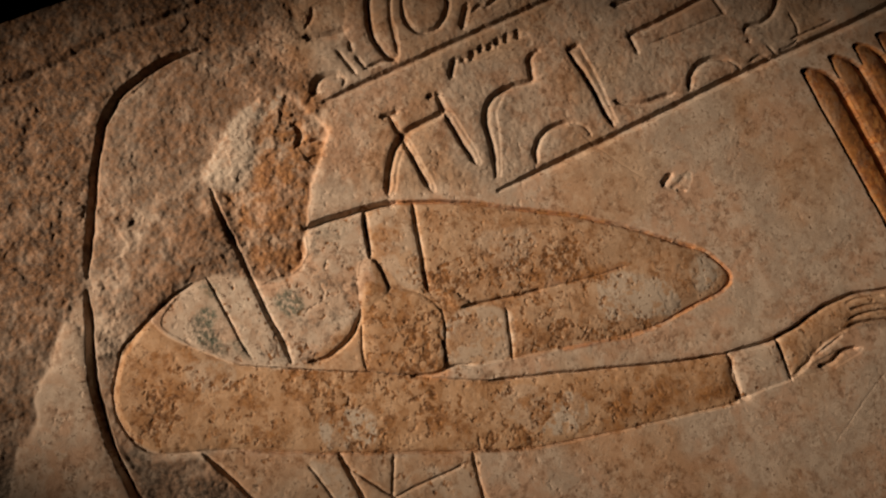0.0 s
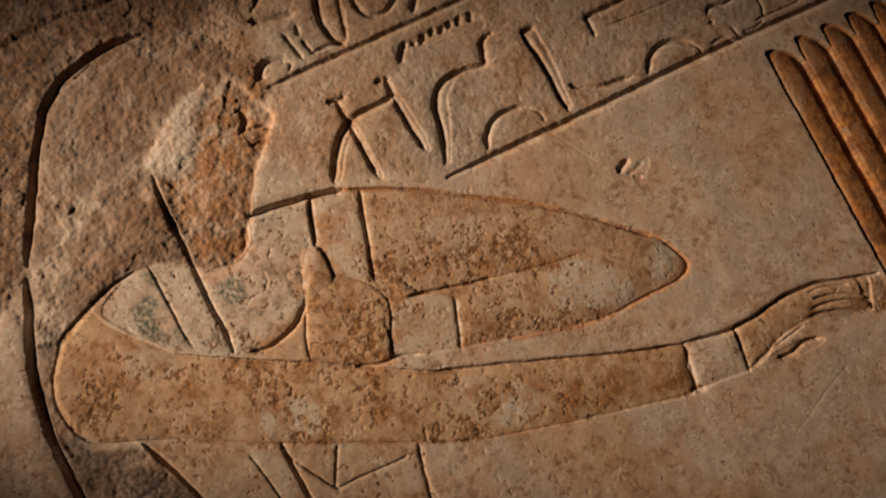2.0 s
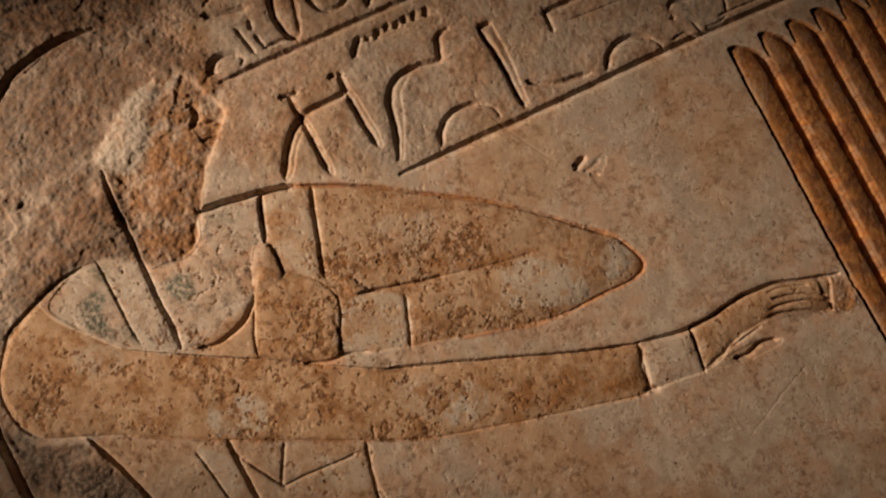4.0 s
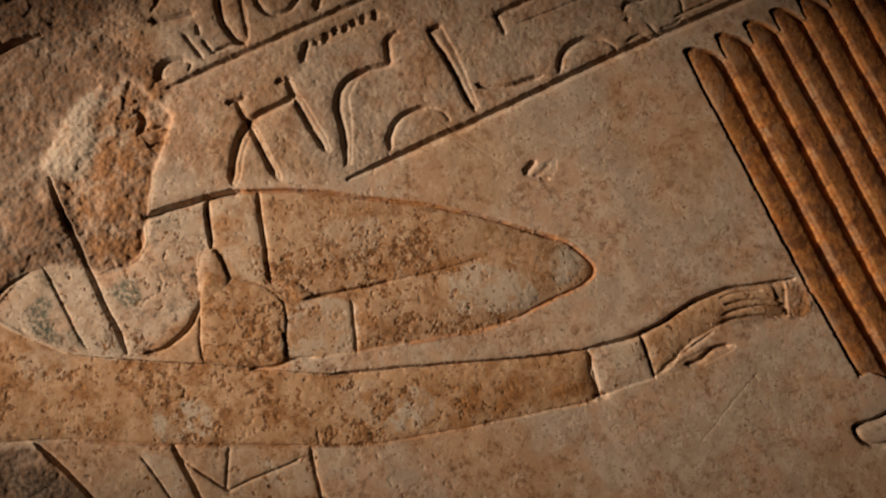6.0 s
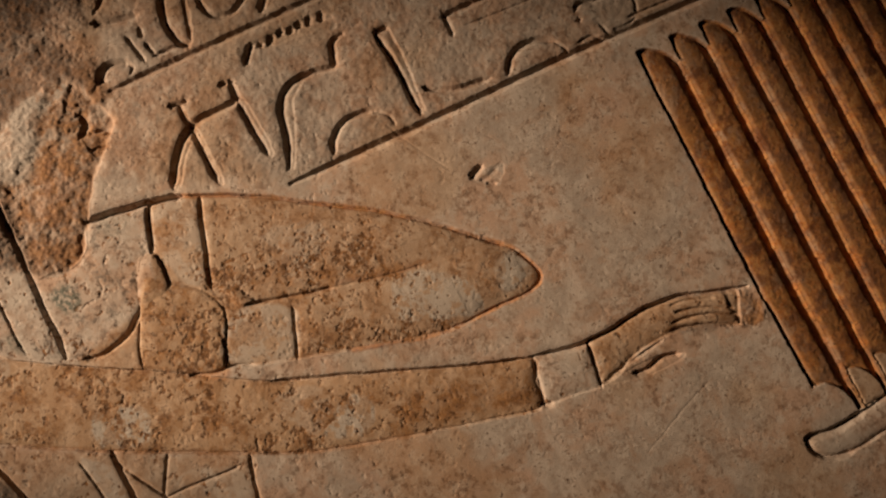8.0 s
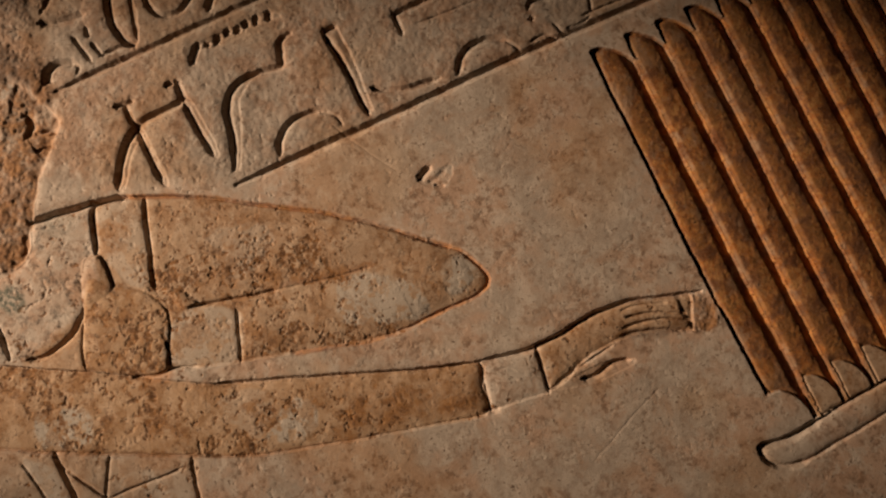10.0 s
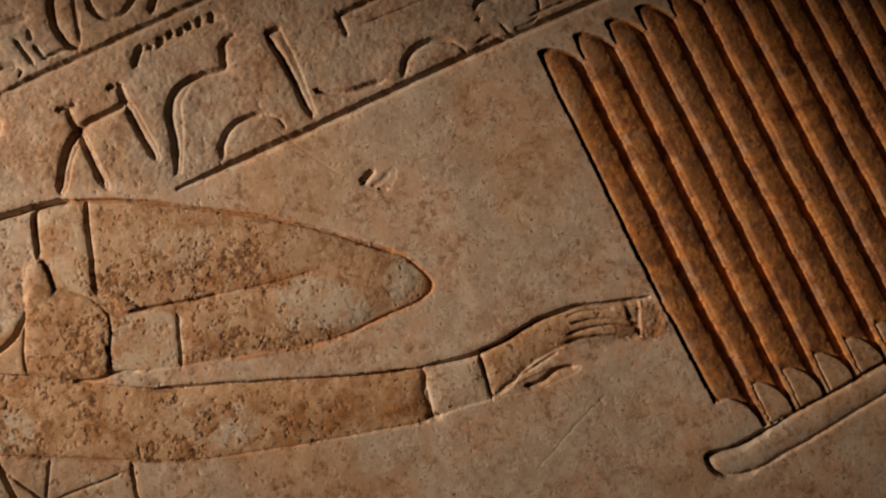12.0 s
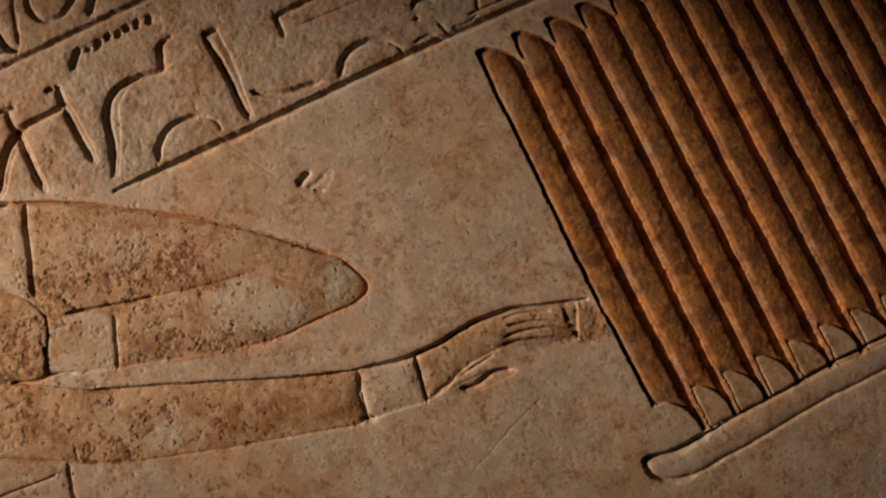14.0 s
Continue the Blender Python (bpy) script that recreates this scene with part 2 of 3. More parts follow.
H[win] += 1.3 * (1 - np.exp(-np.maximum(d, 0) / 8)) * ease(-ACROSS[win], 186, 214)
swell(LUMP, 0.2, 8, lump_id, rag=True)
broken(LUMP, 0.75, 1)
swell([(-274.1, 96.1), (-269.3, 80.7), (-276.8, 52.4), (-280.4, 19.4), (-279.6, -6), (-272.9, -31.4), (-333.7, 2.2), (-319.6, 43.5), (-306.4, 51.4), (-301, 68.1), (-289.5, 74.9)], 0.9, 2.5)

for pts, width, depth in (([(-125.5, 140.7), (-123.8, 134.1), (-128.8, 127.8)], 4.0, 2.2), ([(-124.9, 128.2), (-117.4, 127.2), (-111.6, 123.5)], 2.8, 1.6), ([(-125.7, 119.2), (-119.2, 118.4), (-114.7, 115.6)], 2.2, 1.2)):
    groove(pts, width, depth, None, True)

# ---- the figure, one worn relief ----
figure = thing_id("relief_figure")
HEAD = [(-153.6, 201.7), (-169.7, 202.7), (-187.3, 199.7), (-202.3, 194.7), (-213.6, 185.1), (-223, 172), (-230.9, 158.5), (-240.8, 139.4), (-249.4, 123.4), (-256.2, 110.2)]
BACK = [(-259.1, 103.3), (-263, 90.5), (-269.1, 74.1), (-274.3, 57.5), (-277.3, 39.9), (-279.1, 21.9), (-278.6, 5.9), (-277.9, -6.9), (-276, -25)]
groove(HEAD, 3.9, 4.2, figure, worn=0.14)
groove([(-169.7, 202.7), (-187.4, 199.4), (-201.8, 194.2), (-212.6, 185.4)], 4.6, 1.2, figure)
groove(BACK, 3.5, 5.2, figure, worn=0.06)
groove([(-211.1, 187.5), (-198.8, 191.7), (-187.9, 194.6), (-183.2, 197.9)], 1.6, 0.7, figure)
ARM = [(-258, 63.5), (-267.1, 50.5), (-270.8, 36.5), (-268, 20.7), (-259, 10.2), (-243.9, 3.2), (-229.7, -3.1), (-192.5, -25.2), (-136.9, -54.2), (-92.5, -76.4), (-68.2, -84.9), (-36.4, -94.5), (-3.3, -103.5), (33.6, -113.2), (38.5, -98.9), (42, -86.9), (12.3, -76.4), (-19.4, -64.1), (-50.3, -51.7), (-89.1, -35.9), (-113.5, -21.6), (-124.2, -15.4), (-147.8, -0.9), (-171.4, 12.3), (-191.8, 24.4), (-206.7, 33.7), (-217.4, 45.1), (-231.6, 62.2), (-237.9, 74.6), (-248, 70.5)]
sink([(-268.9, 67.5), (-258.1, 64.6), (-248.2, 70), (-239.7, 70.6), (-237.7, 48.3), (-250.5, 19.4), (-244.3, 2.4), (-243, -8.5), (-268, 0.2), (-275.8, 23.3), (-274.9, 45)], 1.1, 30, 1.0, edge=2.0)
win, d = inside(ARM, 9)
H[win] *= 1 - ease(d, 0.2, 3.5)
win, d = inside(ARM, 17)
H[win] -= (0.1 + 1.5 * np.exp(-np.maximum(d, 0) / 5.5)) * ease(d, -0.7, 0.42) * ease(UU[win], -252, -205)
ID[win][d > -0.6] = figure
UPPER = [(-110.1, 79.8), (-92.6, 76.1), (-75, 68.5), (-54.8, 58.2), (-35.3, 46), (-7, 28.1), (20.5, 7.5), (33.8, -4.1), (46.8, -16.4), (58.7, -27.4), (65.1, -39.5), (65.9, -49.2), (55.5, -53.7), (33.6, -53.1), (17.6, -53.5), (-0.7, -51.1), (-17.5, -46.9), (-43.6, -39.4), (-75.3, -30.2), (-108.2, -18.1), (-126.2, -5.5), (-126.3, 15.1), (-122.3, 40.7), (-118.2, 59.7)]
sink(UPPER, 1.5, 6, 0.1, figure)
COLLAR = [(-210.4, 83.2), (-198.4, 80), (-181.3, 68.1), (-168.9, 66.5), (-158.2, 64.6), (-148.5, 71), (-142.5, 83.7), (-124.4, 82.4), (-110.1, 79.8), (-118.2, 56.2), (-127.3, 53.6), (-135.3, 31.6), (-144.6, 20.9), (-154.1, 17.2), (-166.2, 16.3), (-180.5, 20.6), (-201.4, 31.3), (-214.5, 41), (-224.9, 56.2), (-232.1, 71.7)]
sink(COLLAR, 0.5, 5, 0.25, figure)
BREAST = [(-126.4, 42.8), (-116.7, 34.5), (-102.1, 25.2), (-95.9, 10.9), (-101.8, -4.2), (-108.8, -17.8), (-117.1, -18.4), (-134.5, -8.4), (-146.8, -0.4), (-144, 13.8), (-134.6, 33)]
THUMB = [(-124.3, 53.5), (-117.9, 53.2), (-116.3, 46.5), (-116.1, 37.7), (-117.4, 33.1), (-128.7, 31.1), (-134.3, 33.6), (-130.3, 44.7)]
for pts in (BREAST, THUMB):
    win, d = inside(pts, 4)
    H[win] *= 1 - ease(d, -0.5, 0.5)
swell(BREAST, 0.9, 5, figure)
swell(THUMB, 1.1, 3, figure)
swell([(-139.1, 46.9), (-134.1, 46.6), (-131.4, 41.1), (-134.6, 38.5), (-138.5, 42.5)], 1.2, 2, figure)
swell([(-94.9, 23.4), (-86.3, 18), (-79.5, 5.5), (-89, 7.1), (-92.8, 15.7)], 1.3, 2, figure)
swell([(-60.6, -5.7), (-27.5, -9.7), (-6, -12.3), (19, -16.2), (41.8, -18.1), (55.1, -30.1), (58.6, -44.9), (31.5, -49.9), (0.3, -49.5), (-41.9, -36.3), (-69.5, -29.3)], 0.9, 6, figure)
swell([(-145.8, -3.9), (-125, -17), (-94.6, -32.7), (-91.8, -27.3), (-105.7, -20.1), (-115.4, -18.5), (-135.4, -10.3)], 0.5, 2, figure)
CUTS = [
    ([(-261, 60.5), (-267.6, 50.5), (-271.3, 36.5), (-268.5, 20.7), (-259.4, 9.8), (-243.9, 2.8), (-229.7, -3.5), (-217.5, -10.6)], 1.7, 1.1),
    ([(-209.6, 83.5), (-223.5, 80.7), (-234.7, 76.3), (-245.8, 72), (-255.5, 67.2), (-261.4, 60.5)], 1.9, 1.2),
    ([(-180, 126), (-181.2, 107.5), (-180.9, 90.2), (-181.1, 74.9), (-181.7, 53.1), (-180.8, 37.5), (-181.2, 22)], 3.0, 2.2),
    ([(-202, 82.8), (-200.7, 64.3), (-200.5, 50.8), (-198.9, 32.7)], 1.7, 0.9),
    ([(-138.1, 27.9), (-145.4, 21.3), (-154.1, 17.2), (-164.7, 15.9), (-172.8, 17.7)], 3.0, 2.2),
    ([(-142.6, 84.8), (-124.4, 82.4), (-108.2, 80), (-92.6, 76.1)], 4.0, 4.2),
    ([(-92.6, 76.1), (-75, 68.5), (-54.8, 58.2), (-35.3, 46), (-7, 28.1), (20.5, 7.5), (33.8, -4.1), (46.8, -16.4), (58.7, -27.4)], 2.2, 1.3),
    ([(58.7, -27.4), (65.1, -39.5), (65.9, -49.2), (55.5, -53.7), (33.6, -53.1), (17.6, -53.5), (-1, -51.7), (-17.8, -47.5)], 2.0, 1.0),
    ([(46.1, -14.1), (50.7, -20.1), (54.8, -23.6)], 3.6, 0.8),
    ([(-110.4, 79.9), (-114.6, 68.5), (-117.9, 56)], 2.0, 1.6),
    ([(-83.7, 71.2), (-89.9, 53.1), (-95.3, 34.5), (-98, 23.5)], 2.6, 2.0),
    ([(-117.6, 52.4), (-116.4, 44.1), (-117, 33.9)], 1.5, 0.7),
    ([(-113.6, 33.7), (-102.7, 24.1), (-96.9, 12.5), (-97.2, 5.6), (-101.8, -4.2), (-108.5, -18)], 1.6, 0.5),
    ([(-135.3, 31.6), (-142.6, 16.5), (-147.8, 0.5)], 1.7, 0.9),
    ([(-63.7, -5.2), (-68.1, -17.8), (-72.8, -31.5)], 1.7, 1.4),
    ([(-85.6, 6.8), (-69, 2.7), (-49.6, -2.3), (-39.6, -4.4)], 2.4, 1.8),
    ([(-39.6, -4.4), (-22.9, -8.3), (-5.9, -12), (12.1, -14.6)], 1.2, 0.5),
    ([(-127.2, -14.5), (-115.4, -18.5), (-105.5, -19.6), (-93.9, -24.5)], 2.2, 1.6),
    ([(-147.2, 0.2), (-134.6, -8.7), (-119, -18.7)], 2.0, 0.8),
    ([(-89.7, -35.6), (-71.3, -43), (-50.1, -51.5), (-19.4, -64.1), (12.3, -76.4), (42, -86.9)], 2.5, 2.2),
    ([(-206.9, 33.2), (-191.9, 24.1), (-171.6, 11.7), (-148.1, -1.7)], 1.5, 0.7),
    ([(-217.5, -10.6), (-192.6, -25.5), (-166.4, -39.1), (-136.9, -54.2), (-112.2, -66.6)], 1.5, 1.1),
    ([(-112.2, -66.6), (-89.6, -77.6), (-68.2, -84.9), (-36.4, -94.5), (-3.3, -103.5), (33.5, -113.5)], 1.2, 0.7),
    ([(-109.4, -60), (-110.8, -66), (-109.8, -67.5)], 2.0, 0.5),
    ([(-241.4, -0.1), (-234.7, -13.9), (-228.4, -32.2), (-223, -49.5)], 2.6, 1.8),
    ([(-196.4, -30.2), (-193.7, -41.4), (-191.6, -53.9), (-189.5, -66.3)], 1.5, 0.8),
    ([(-179.5, -32.1), (-178.9, -44.5), (-178.1, -59.6), (-177.2, -74.6)], 2.6, 2.0),
    ([(-179.3, -39.8), (-172.4, -51.3), (-162.9, -67.1)], 1.6, 1.2),
    ([(-154.4, -46.5), (-159, -55.2), (-164.6, -65.2)], 1.6, 1.1),
    ([(-163.9, -66.3), (-146.8, -67), (-121.8, -68.5)], 1.5, 1.1),
    ([(-115.8, -65.7), (-118.8, -76.8), (-121.6, -90.2), (-124.4, -103.6)], 2.2, 1.1),
]
for pts, width, depth in CUTS:
    groove(pts, width * 0.9, depth * 1.15, figure, worn=0.2)
sink([(-240.9, -0.4), (-218.9, -10.2), (-194.1, -25.3), (-179.7, -32.6), (-153.6, -46.9), (-116.1, -66.2), (-119.6, -79.7), (-124.4, -103.6), (-175.8, -85), (-221.6, -53.4), (-229.6, -30)], 0.5, 4, 0.25, figure)
# wrist band, open palm and fingers
PALM = [(73.9, -92.8), (89.1, -92.4), (106.5, -90.7), (122.8, -91.7), (137.6, -95.7), (157.7, -102.5), (163.5, -105), (160.5, -113), (156.5, -121.5), (153.6, -121.1), (138.8, -113.8), (120.8, -109.6), (104.4, -109.1), (90.8, -111.3), (81.3, -116), (70.2, -116.3), (71.1, -107.9)]
sink(PALM, 1.4, 4, 0.2, figure)
sink([(70.1, -116.6), (81.3, -116), (93, -115.6), (107.4, -116.8), (119.2, -121.4), (113.9, -124.1), (97.5, -123.6), (82.3, -120.7)], 0.35, 3, 0.1, figure)
sink([(42.5, -86.9), (57.1, -89.8), (73.8, -93.1), (71.1, -107.9), (69.6, -117.6), (52.1, -114.6), (36.5, -112.8), (39.4, -99.5)], 0.9, 4, 0.15, figure, smooth=False)
for pts, width, depth in [
    ([(40.9, -85.5), (63.1, -91), (74.1, -92.5), (89.2, -92.1), (106.7, -90.4), (123, -91.1), (135.1, -93.8), (152.4, -99.7), (170, -104.7)], 2.6, 2.2),
    ([(73.8, -93.1), (71.1, -107.9), (69.6, -117.6)], 1.3, 1.0),
    ([(42.5, -86.9), (39.4, -99.5), (37, -113.1)], 2.0, 1.0),
    ([(34.2, -110.7), (37.9, -113.4), (41.2, -113.4)], 2.6, 1.6),
    ([(124.4, -95.1), (136.8, -97.3), (149.4, -102.3)], 1.3, 0.8),
    ([(125.5, -99.9), (140.4, -103.7), (157, -112.2)], 1.5, 1.1),
    ([(121, -104.4), (132.6, -105.9), (145.6, -110.1), (157.5, -116.7)], 1.7, 1.3),
    ([(118.4, -107.8), (130.4, -110.5), (138.9, -113.6), (156.3, -122.4)], 2.0, 1.2),
    ([(88.3, -118.6), (96.4, -120.4), (106.6, -118.4), (117.4, -120.9)], 2.4, 1.8),
    ([(75, -115.3), (85.9, -113.2), (96.6, -111.7), (114, -110)], 1.8, 0.8),

]:
    groove(pts, width * 1.1, depth * 1.45, figure, worn=0.2)
sink([(157, -103.5), (163, -104), (171, -105.5), (172, -114), (166, -124.5), (156, -123)], 1.1, 6, 0.7, figure, rag=True, edge=2.4)

# ---- inscription ----
SIGNS = []


def sign(label, cuts, areas=()):
    ident = thing_id("carved_sign")
    SIGNS.append((ident, label))
    for pts, depth, rise in areas:
        sink(pts, depth * 0.8, rise, 0.1 * depth, ident, smooth=depth < 1.3, edge=1.1)
    for pts, width, depth in cuts:
        groove(pts, width * 1.28, depth * 1.22, ident, worn=0.22)


LINES = []
for label, pts, width, depth in (
    ("long level cut line between two rows of signs", [(-103, 146), (-36, 147.2), (19, 148.2), (120, 149), (200, 149.5)], 2.9, 2.4),
    ("long level cut line under the lower row of signs", [(-36, 57), (48, 56.6), (131, 57.5), (225, 56), (330, 57), (408, 57)], 3.4, 3.0),
    ("worn ragged cut line along the broken top", [(-255.6, 223.2), (-236.6, 224.8), (-217.8, 225.3), (-195.1, 226.4), (-175.6, 226.6), (-159.4, 226.1), (-140.5, 227.2), (-117.3, 229.6)], 3.2, 1.6),
):
    ident = thing_id("incised_line")
    LINES.append((ident, label))
    groove(pts, width * 1.3, depth * 0.98, ident, width == 3.2, worn=0.2)

sign("small cut bar sign with a hollowed body above", [([(-96.9, 185.1), (-85.7, 181.3), (-72.8, 179.9)], 3.4, 2.2), ([(-94, 189.8), (-88.1, 194.7), (-85.3, 199.2)], 1.8, 0.9)], [([(-88.1, 198.5), (-67.3, 200.9), (-72.7, 182.4), (-88.9, 185.7)], 0.35, 6)])
sign("tall curved reed sign cut deep on one flank", [([(-48.6, 200.6), (-56.6, 185), (-60.8, 169.7), (-59.1, 158.4), (-54.8, 150.9)], 3.0, 2.2), ([(-38.6, 192.6), (-47.3, 173.4), (-51.9, 154.5)], 1.4, 0.8)], [([(-49.2, 200.9), (-59.4, 178.6), (-60.2, 162), (-53.4, 151.4), (-47.4, 165.8), (-44.2, 179.6), (-37, 195.8)], 1.2, 4)])
sign("round disc sign with a cut ring", [([(-35.8, 181.8), (-38.5, 173.4), (-37.3, 165.2), (-32.3, 160.4), (-23.3, 159.9), (-14.1, 166.7), (-9.6, 175.6), (-11.5, 186.9), (-20.3, 191.8), (-30, 188.9), (-35.8, 181.8)], 2.6, 1.9)])
sign("broken comb-like sign on a slanting stroke", [([(-83.2, 170.2), (-81.5, 162.7), (-79.4, 153.6)], 2.0, 1.6), ([(-74.6, 172.4), (-75.3, 166.7)], 2.2, 1.8), ([(-75, 162.8), (-73.2, 155.3)], 1.8, 1.3), ([(-73.8, 154.1), (-63.1, 153.9), (-52.2, 153.2)], 2.0, 1.4)])
sign("half-round loaf sign beside a broken edge", [([(-106.5, 151.7), (-103, 157.5), (-96.7, 159.8), (-88.2, 156)], 3.4, 2.4), ([(-88.2, 156), (-87.1, 152.6), (-89.7, 150)], 1.5, 0.8)])
sign("rippled stroke sign in the upper row", [([(-0.6, 166.4), (-10, 154.2)], 3.4, 2.4), ([(-0.1, 160.7), (6.6, 162.5), (10.1, 160.3), (18.1, 162.3), (26.3, 163.1)], 2.4, 1.6)])
TEETH = [([(-23.1, 138.8), (-30.8, 129)], 3.0, 2.2)]
for a in ([(-18.8, 136.9), (-18.4, 134.8)], [(-9.9, 138), (-14.3, 133.8)], [(-4.3, 139.4), (-6.5, 136.5)], [(1.4, 138.4), (-1.5, 135.1)], [(6.5, 139.3), (4.5, 136.3)], [(13.1, 139.5), (10.2, 135.4)], [(19.8, 138.9), (17.8, 134.4)]):
    TEETH.append((a, 2.9, 1.7))
TEETH.append(([(-23.6, 138.7), (-11.5, 134.9), (4.5, 136.3), (24.5, 133.8)], 1.6, 0.6))
sign("rippled water sign with a row of teeth", TEETH, [([(-24.8, 138.4), (-5.8, 138.5), (19.5, 139.1), (25.1, 131.2), (20.7, 126.5), (6, 131.8), (-16.5, 132.5)], 0.5, 4)])
sign("crossed stroke sign with a stepping leg", [([(-78.1, 124.2), (-72.8, 123.3), (-68, 122.9)], 2.6, 1.8), ([(-73.1, 122.7), (-73, 115.6), (-72.2, 108.6)], 2.4, 1.7),
     ([(-73.9, 109.4), (-60.8, 111.1), (-43.6, 111.8)], 3.0, 2.0), ([(-72.2, 108.6), (-81.4, 102.3), (-88.2, 93.5), (-94.4, 83.1)], 3.2, 2.3), ([(-72.6, 106.3), (-72, 92.4), (-71.6, 75.9)], 2.6, 2.0)],
     [([(-72.6, 107.7), (-81.8, 101.4), (-94.2, 83), (-90.7, 81.3), (-80.8, 95.5), (-72.2, 104.2)], 0.8, 2), ([(-72.6, 106.3), (-72.2, 76.2), (-68.7, 75.3), (-69.4, 104)], 0.8, 2)])
sign("slanting leg sign with a small notch", [([(-48.6, 123.8), (-44.2, 123.7)], 2.4, 1.5), ([(-41.9, 123.8), (-42.4, 118.4), (-43, 112.3)], 3.2, 1.9), ([(-43.4, 109.2), (-42.1, 93.7), (-40.8, 77.6)], 2.8, 2.1)],
     [([(-43.3, 109.5), (-41.4, 78.6), (-37.4, 79), (-39.5, 109.6)], 0.9, 2)])
sign("curved serpent-like stroke sign", [([(25.5, 122.5), (18.5, 120.2), (15.6, 113.3), (12.9, 107.6), (1.8, 109.1), (-9.6, 109.3), (-18, 105.5), (-23.7, 96.8), (-26.1, 87.8), (-28.8, 76.8), (-33.7, 65.4)], 3.0, 2.2)],
     [([(-2.1, 109), (-14.8, 106.7), (-22.5, 96.3), (-25.4, 86.4), (-32.3, 67.3), (-29.9, 66.2), (-20.3, 85.9), (-15.8, 98.9), (-7.7, 105.8)], 0.8, 3)])
sign("half-round loaf sign under the leg sign", [([(-7.6, 62.5), (-4.7, 69.4), (2.2, 75.2), (11.8, 77.2), (22.4, 75.1)], 2.8, 2.1), ([(22.4, 75.1), (29.1, 69.3), (30.5, 62.6)], 1.5, 0.7)])
sign("foot sign with a tall shaft and level sole", [([(42.5, 115), (44.4, 99.4), (45.4, 84.6), (45.1, 73.2), (45.6, 62.5)], 2.8, 2.3), ([(42.4, 116.2), (50.2, 115.9)], 2.2, 1.8), ([(53.8, 75.8), (60.2, 71.4), (70.1, 67.3), (90.2, 64.9)], 2.6, 2.0)],
     [([(42.2, 115.9), (50.7, 116.1), (51.2, 100.3), (50.8, 84.9), (48.6, 63.5), (45.3, 64.2), (43.9, 89.1)], 1.3, 3)])
sign("angular hook sign with a long top bar", [([(82.8, 108.8), (101.8, 108.6), (139.3, 110.8), (159, 111)], 2.8, 2.1), ([(82.7, 109.3), (82.2, 96)], 2.4, 1.9), ([(145.4, 108.6), (147.2, 95.5)], 2.2, 0.9), ([(91.8, 98.2), (133, 96.3), (147, 95.2)], 1.0, 0.5)])
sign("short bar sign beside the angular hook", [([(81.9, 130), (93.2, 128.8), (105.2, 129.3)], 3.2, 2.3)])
sign("second half-round loaf sign on the line", [([(100.9, 62.4), (106.7, 70.2), (115.2, 73.9), (124.9, 73.7), (133.7, 68.2)], 2.9, 2.2), ([(133.7, 68.2), (138.1, 61), (134.8, 58.4)], 1.6, 0.7)])
sign("coiled stroke sign with a dot below", [([(153.3, 79.9), (157.3, 83), (167.8, 81.3), (177.3, 83.8), (184.9, 90.5), (191, 97.5)], 2.6, 2.0), ([(152.8, 74.7), (152.8, 73.2)], 2.8, 2.0)])
sign("worn double-line sign at the end of the row", [([(179.9, 63.6), (193.5, 63.2), (213.9, 62.7)], 1.4, 0.9), ([(185.5, 64.5), (187.4, 70.7), (187.4, 79.5)], 1.6, 0.8), ([(146.4, 61.9), (155.2, 62.3), (160.3, 57.1)], 1.6, 0.9), ([(162.4, 66.6), (164.5, 60.3), (166.4, 57)], 1.6, 0.9), ([(168, 60.4), (178.1, 59.9), (184.1, 61.6)], 1.3, 0.6)])

CHIP = [(56.4, 20.1), (62.5, 22.2), (66.9, 18.6), (74.6, 17.7), (73.5, 12.9), (66.1, 8.7), (60, 10.1), (56.2, 14.1)]
sink(CHIP, 0.25, 3, 0.2, chip_id, rag=True)
groove([(55.2, 17.3), (58.6, 19.1), (63.6, 21.3)], 3.6, 1.9, chip_id)
groove([(59.3, 13.8), (64.3, 14.1), (70.6, 16.5)], 3.0, 0.7, chip_id)
groove([(62, 11.4), (66.6, 8.8)], 1.8, 0.9, chip_id)

